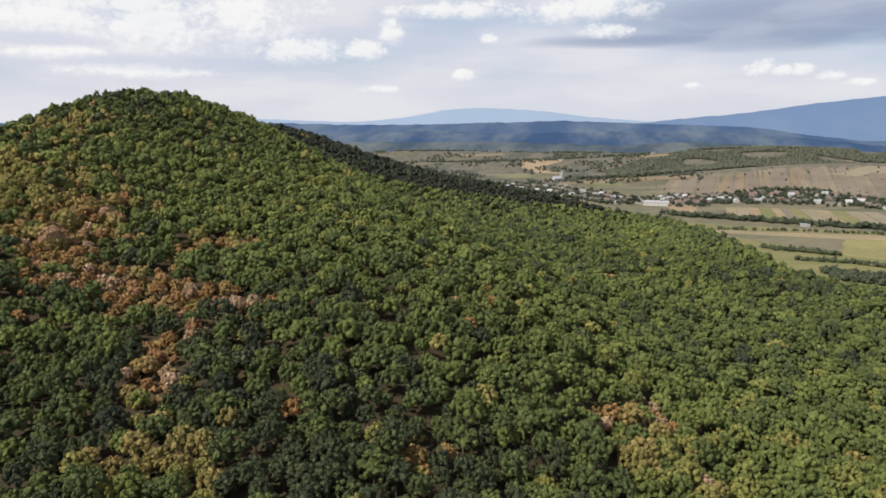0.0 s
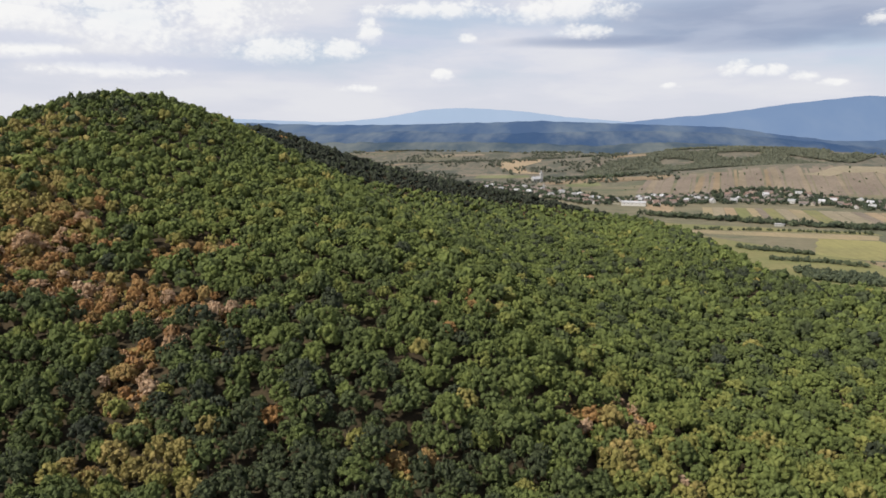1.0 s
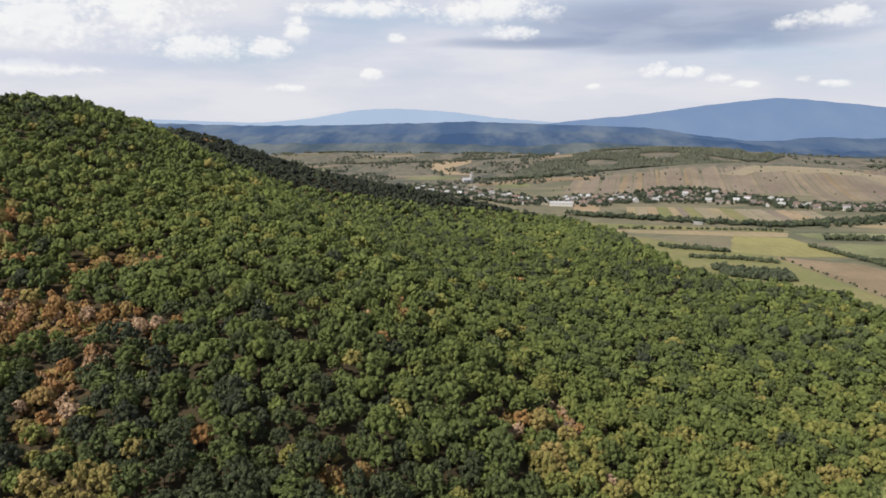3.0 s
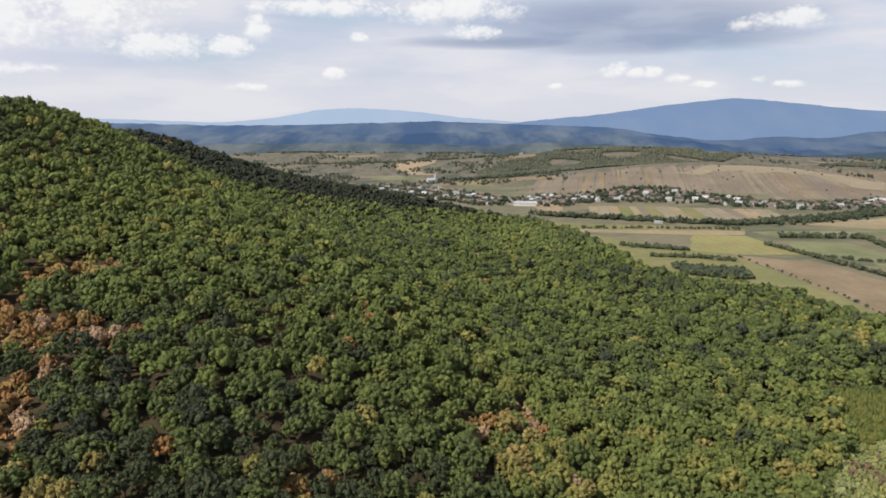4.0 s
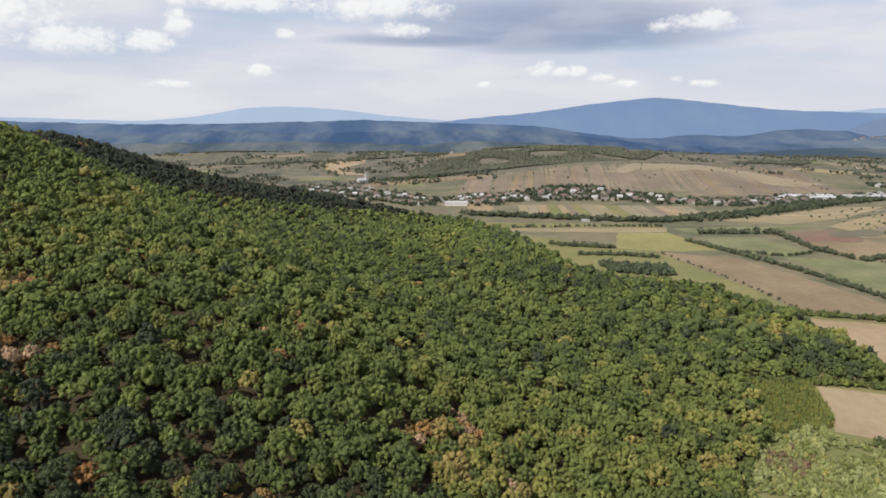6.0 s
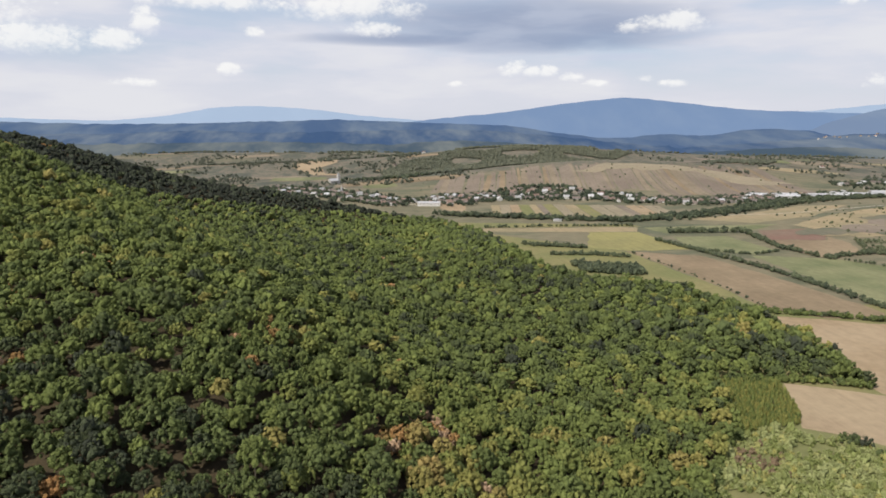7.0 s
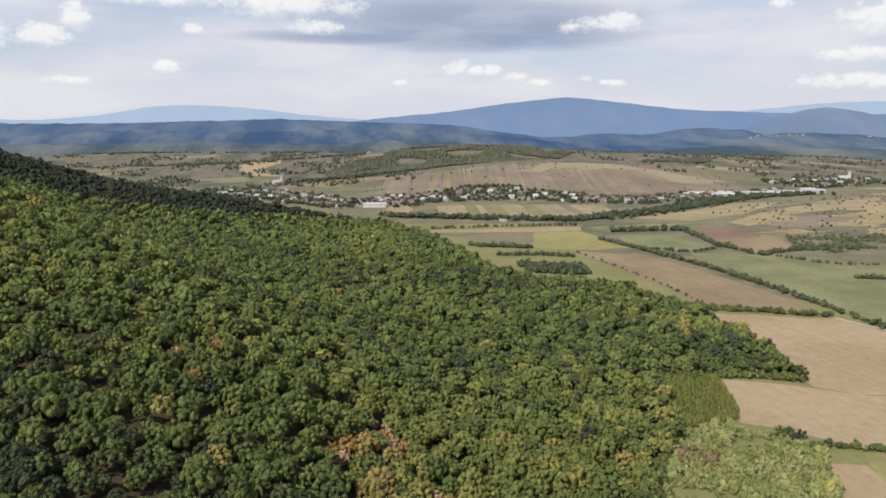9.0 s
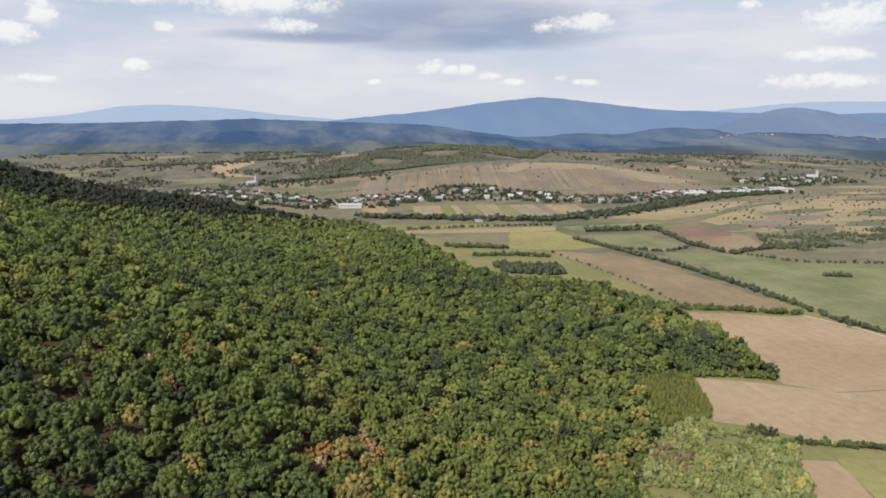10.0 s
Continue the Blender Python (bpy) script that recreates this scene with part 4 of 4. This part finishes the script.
bx, by = scatter(2.3, PLANTATION, 53, 180, 270, 310, 400)
merge_trees("plantation", "rows of slim yellow-green saplings", bx, by, height(bx, by) + 1.6, ss.uniform(0.7, 1.25, len(bx)), ss.uniform(1.8, 3.4, len(bx)),
            np.clip(ss.normal(0.42, 0.08, len(bx)), 0.2, 0.54), BUSH, "saplings", LEAF)
bx, by = np.array([247.0, 251, 244, 249]), np.array([303.0, 299, 307, 306])
planting("dark_bush", "dark green bush on the field's margin", bx, by, (2.2, 3.4), 0.06, BUSH, 9, "bush")
# bushes that skirt the wood where it meets the fields
bx, by = along(WOOD[2:24], 3.0, 2.2, 77)
planting("wood_edge_bushes", "leafy bushes skirting the edge of the wood", bx, by, (1.8, 3.4), 0.28, BUSH, 12, "bushes", LEAF)


# ---- the villages ----
def plain(name, colour, rough=0.8, scale=0.6, spread=0.25):
    m, n = material(name)
    p = place(n)
    pick = n.add("ShaderNodeObjectInfo").outputs["Random"]
    tone = n.math("MULTIPLY_ADD", n.noise(p, scale, 5.0), spread * 2, 1 - spread)
    tone = n.math("MULTIPLY", tone, n.math("MULTIPLY_ADD", pick, 0.25, 0.87))
    principled(n, n.mix(1.0, colour, n.vmath("SCALE", (1, 1, 1), tone), "MULTIPLY"), rough, (n.noise(p, 6.0, 3.0), 0.2, 0.03))
    return m


WHITEWASH, CREAM, GREYWALL = plain("whitewash", (0.50, 0.485, 0.46)), plain("cream_plaster", (0.36, 0.32, 0.265)), plain("grey_plaster", (0.29, 0.275, 0.26))
TILE, RUST, SLATE = plain("clay_tiles", (0.21, 0.145, 0.12)), plain("old_tiles", (0.17, 0.14, 0.125)), plain("grey_sheet_roof", (0.34, 0.34, 0.34), 0.5)
PALEROOF = plain("pale_sheet_roof", (0.44, 0.44, 0.455), 0.5)
PANE, WOOD_DARK = plain("window_glass", (0.03, 0.035, 0.04), 0.1), plain("dark_wood", (0.09, 0.06, 0.04))


def part(name, bm, mat, parent, label=""):
    """Links a bmesh as one mesh under a thing."""
    me = bpy.data.meshes.new(name)
    bmesh.ops.recalc_face_normals(bm, faces=bm.faces[:])
    bm.to_mesh(me)
    bm.free()
    me.materials.append(mat)
    ob = new(name, me)
    ob.parent = parent
    return tagged(ob, label) if label else ob


def block(x0, x1, y0, y1, z0, z1, bm=None):
    bm = bm or bmesh.new()
    m = Matrix.Translation(((x0 + x1) / 2, (y0 + y1) / 2, (z0 + z1) / 2)) @ Matrix.Diagonal((x1 - x0, y1 - y0, z1 - z0, 1))
    bmesh.ops.create_cube(bm, size=1, matrix=m)
    return bm


def gable(w, l, z0, rise, over=0.5, thick=0.25):
    """A pitched roof slab with eaves, its ridge along y."""
    bm = bmesh.new()
    a, b = w / 2 + over, l / 2 + over
    drop = rise * over / (w / 2)
    prof = [(-a, z0 - drop), (0, z0 + rise), (a, z0 - drop), (a, z0 - drop + thick), (0, z0 + rise + thick * 1.3), (-a, z0 - drop + thick)]
    ends = [[bm.verts.new((x, y, z)) for x, z in prof] for y in (-b, b)]
    for i in range(6):
        j = (i + 1) % 6
        bm.faces.new((ends[0][i], ends[0][j], ends[1][j], ends[1][i]))
    for e in ends:
        bm.faces.new((e[0], e[1], e[4], e[5]))
        bm.faces.new((e[1], e[2], e[3], e[4]))
    return bm


def walls(w, l, h, rise):
    """A house body with its two gable ends."""
    bm = bmesh.new()
    prof = [(-w / 2, -1.0), (w / 2, -1.0), (w / 2, h), (0, h + rise), (-w / 2, h)]
    ends = [[bm.verts.new((x, y, z)) for x, z in prof] for y in (-l / 2, l / 2)]
    for i in range(5):
        j = (i + 1) % 5
        bm.faces.new((ends[0][i], ends[0][j], ends[1][j], ends[1][i]))
    for e in ends:
        bm.faces.new(e)
    return bm


def make_house(w, l, h, rise, wall, roof, label):
    house = new("house")
    part("wall", walls(w, l, h, rise), wall, house)
    part("roof", gable(w, l, h, rise), roof, house)
    part("chimney", block(-w / 5 - 0.35, -w / 5 + 0.35, l / 5 - 0.35, l / 5 + 0.35, h, h + rise + 0.9), RUST, house)
    part("door", block(w / 2 - 0.05, w / 2 + 0.08, -0.55, 0.55, 0, 2.1), WOOD_DARK, house)
    for side in (-1, 1):
        for y in (-l / 4, l / 4):
            pane = part("window", block(side * w / 2 - 0.06, side * w / 2 + 0.06, y - 0.6, y + 0.6, 0.9, 2.3), PANE, house)
            part("frame", block(side * (w / 2 + 0.09) - 0.03, side * (w / 2 + 0.09) + 0.03, y - 0.05, y + 0.05, 0.9, 2.3), WHITEWASH, pane)
        for x in (-w / 4, w / 4):
            part("window", block(x - 0.55, x + 0.55, side * l / 2 - 0.06, side * l / 2 + 0.06, 0.9, 2.3), PANE, house)
    return tagged(house, label, "house", "village houses")


def make_shed(w, l, h, wall, roof, label):
    shed = new("farm_building")
    part("wall", walls(w, l, h, w * 0.16), wall, shed)
    part("roof", gable(w, l, h, w * 0.16, 0.6), roof, shed)
    for k in range(int(l / 7)):
        y = -l / 2 + 3.5 + k * 7
        for side in (-1, 1):
            part("window", block(side * w / 2 - 0.06, side * w / 2 + 0.06, y - 0.6, y + 0.6, h * 0.55, h * 0.72), PANE, shed)
    part("gate", block(-1.8, 1.8, -l / 2 - 0.08, -l / 2 + 0.08, 0, min(3.4, h - 0.5)), WOOD_DARK, shed)
    return tagged(shed, label, "farm building", "large village buildings")


def make_church(label):
    """Nave with a pitched roof, a square tower with openings and a tapered spire."""
    church = new("church")
    part("nave", walls(10, 22, 8, 5), WHITEWASH, church)
    part("roof", gable(10, 22, 8, 5), PALEROOF, church)
    part("tower", block(-3, 3, -17, -11.02, -1, 20), WHITEWASH, church)
    bm = block(-3.4, 3.4, -17.4, -10.6, 20, 20.6)
    part("cornice", bm, WHITEWASH, church)
    bm = bmesh.new()
    ring = [bm.verts.new((3.1 * a, -14 + 3.1 * b, 20.6)) for a, b in ((-1, -1), (1, -1), (1, 1), (-1, 1))]
    mid = [bm.verts.new((1.5 * a, -14 + 1.5 * b, 24.0)) for a, b in ((-1, -1), (1, -1), (1, 1), (-1, 1))]
    tip = bm.verts.new((0, -14, 30))
    for i in range(4):
        bm.faces.new((ring[i], ring[(i + 1) % 4], mid[(i + 1) % 4], mid[i]))
        bm.faces.new((mid[i], mid[(i + 1) % 4], tip))
    bm.faces.new(ring[::-1])
    part("spire", bm, SLATE, church, "grey sheet-metal spire")
    for side in (-1, 1):
        part("belfry_opening", block(side * 3 - 0.1, side * 3 + 0.1, -14.7, -13.3, 14.5, 17.5), PANE, church)
        for y in (-7, 0, 7):
            part("window", block(side * 5 - 0.08, side * 5 + 0.08, y - 0.8, y + 0.8, 2.5, 6.0), PANE, church)
    part("belfry_opening", block(-0.7, 0.7, -17.1, -16.9, 14.5, 17.5), PANE, church)
    part("door", block(-1.1, 1.1, -17.1, -16.9, 0, 3.2), WOOD_DARK, church)
    return tagged(church, label, "church")


def put(ob, x, y, turn, sink=0.0):
    return pose(x, y, float(height(x, y)) - sink, 0, 0, turn)


KINDS = [make_house(9, 13, 3.6, 3.6, WHITEWASH, TILE, "white village house with a red clay-tile roof"),
         make_house(8, 12, 3.4, 3.4, CREAM, RUST, "cream plastered house with an old brown roof"),
         make_house(10, 12, 4.6, 3.4, WHITEWASH, SLATE, "white house with a grey sheet roof"),
         make_house(8, 16, 3.3, 3.0, GREYWALL, RUST, "long grey farmhouse with a weathered roof"),
         make_house(9, 11, 5.2, 3.2, WHITEWASH, PALEROOF, "tall white house with a pale roof")]
home = np.random.default_rng(90)
spots = []
LANES = [([(-255, 1672), (-154, 1599), (-66, 1527), (15, 1421), (85, 1365)], 46, 62), ([(140, 1375), (236, 1425), (304, 1446), (414, 1440), (505, 1402), (577, 1358)], 46, 74),
         ([(577, 1358), (669, 1305), (760, 1330), (846, 1358)], 36, 44), ([(330, 1495), (420, 1492), (480, 1470)], 14, 9),
         ([(846, 1358), (983, 1372), (1060, 1385)], 26, 14), ([(1149, 1500), (1288, 1545), (1420, 1590), (1540, 1590)], 60, 30)]
for line, wide, many in LANES:
    leg = [math.hypot(b[0] - a[0], b[1] - a[1]) for a, b in zip(line, line[1:])]
    tries = 0
    made = 0
    while made < many and tries < 600:
        tries += 1
        s = home.uniform(0, sum(leg))
        k = 0
        while s > leg[k] and k < len(leg) - 1:
            s -= leg[k]
            k += 1
        (x0, y0), (x1, y1) = line[k], line[k + 1]
        side = home.choice((-1, 1)) * home.uniform(9, wide)
        hx = x0 + (x1 - x0) * s / leg[k] - (y1 - y0) / leg[k] * side
        hy = y0 + (y1 - y0) * s / leg[k] + (x1 - x0) / leg[k] * side
        if all(math.hypot(hx - a, hy - b) > 14 for a, b in spots):
            spots.append((hx, hy))
            turn = math.degrees(math.atan2(y1 - y0, x1 - x0)) + home.choice((0, 90)) + home.uniform(-8, 8)
            kind = KINDS[home.choice(5, p=[0.16, 0.30, 0.14, 0.28, 0.12])]
            copy_thing(kind, put(kind, hx, hy, turn))
            made += 1
for hx, hy in ((-10, 2900), (60, 2500), (30, 2420), (-60, 2620), (110, 2560), (200, 2380), (700, 1960), (150, 2050), (90, 2120), (1330, 1880)):
    kind = KINDS[home.integers(5)]
    copy_thing(kind, put(kind, hx, hy, home.uniform(0, 180)))
# the hill village, on the crest of the foothills
crest = [FOOTHILLS.data.vertices[row * 560 + col].co for row in (14, 15, 16) for col in (*range(428, 446, 2), *range(462, 484, 3))]
for k, v in enumerate(crest):
    if home.uniform() < 0.45:
        kind = KINDS[(1, 3, 0)[k % 3]]
        copy_thing(kind, pose(v.x + home.uniform(-12, 12), v.y, v.z - 1.5, 0, 0, home.uniform(0, 180)))
for kind, (hx, hy, turn) in zip(KINDS, ((128, 1352, 20), (150, 1372, 70), (95, 1385, 10), (180, 1392, 80), (60, 1400, 30))):
    kind.matrix_world = put(kind, hx, hy, turn)
long_white = make_shed(14, 44, 6.5, WHITEWASH, PALEROOF, "long white hall with a pale roof at the village edge")
long_white.matrix_world = put(long_white, 121, 1328, 82)
barn = make_shed(16, 36, 6, GREYWALL, PALEROOF, "wide grey farm hall with a pale sheet roof")
barn.matrix_world = put(barn, 900, 1372, 75)
for hx, hy, turn in ((950, 1352, 80), (985, 1330, 85), (1020, 1352, 80), (1060, 1335, 80), (880, 1340, 75), (1110, 1345, 90), (840, 1385, 70), (1120, 1385, 80)):
    copy_thing(barn if home.uniform() < 0.5 else long_white, put(barn, hx, hy, turn))
small_shed = make_shed(6, 13, 3.2, WHITEWASH, SLATE, "low white shed with a grey roof among the fields")
small_shed.matrix_world = put(small_shed, 315, 1100, 85)
copy_thing(small_shed, put(small_shed, 520, 1402, 80))
church = make_church("white village church with a square tower and spire")
church.matrix_world = put(church, -82, 1745, 120)
second = make_church("white church with a grey spire in the second village")
second.matrix_world = put(second, 1424, 1625, 60)
chapel = copy_thing(church, put(church, -60, 1560, 150) @ Matrix.Diagonal((0.55, 0.55, 0.55, 1)))
chapel.scale = (0.55, 0.55, 0.55)
tagged(chapel, "small white chapel with a short tower")
# trees in the gardens
tx, ty = [], []
for hx, hy in spots:
    for _ in range(13):
        a, d = home.uniform(0, 6.28), home.uniform(8, 34)
        tx.append(hx + d * math.cos(a))
        ty.append(hy + d * math.sin(a))
tx, ty = np.array(tx), np.array(ty)
clear = np.array([all(math.hypot(a - p, b - q) > 9.5 for p, q in spots) for a, b in zip(tx, ty)])
planting("garden_trees", "dark fruit and walnut trees between village houses", tx[clear], ty[clear], (2.6, 5.0), 0.07, category="trees", seed=8)
bx, by = along([(-60, 1790), (0, 1775), (70, 1760), (150, 1770)], 22, 2.2, 95)
planting("churchyard_trees", "dark trees beside the church", bx, by, (3.5, 6.0), 0.10, category="trees", seed=9)
bx, by = along([(330, 1520), (400, 1525), (470, 1505)], 14, 3.0, 96)
planting("garden_trees", "tall dark trees at the foot of the vineyards", bx, by, (3.5, 6.0), 0.12, category="trees", seed=10)
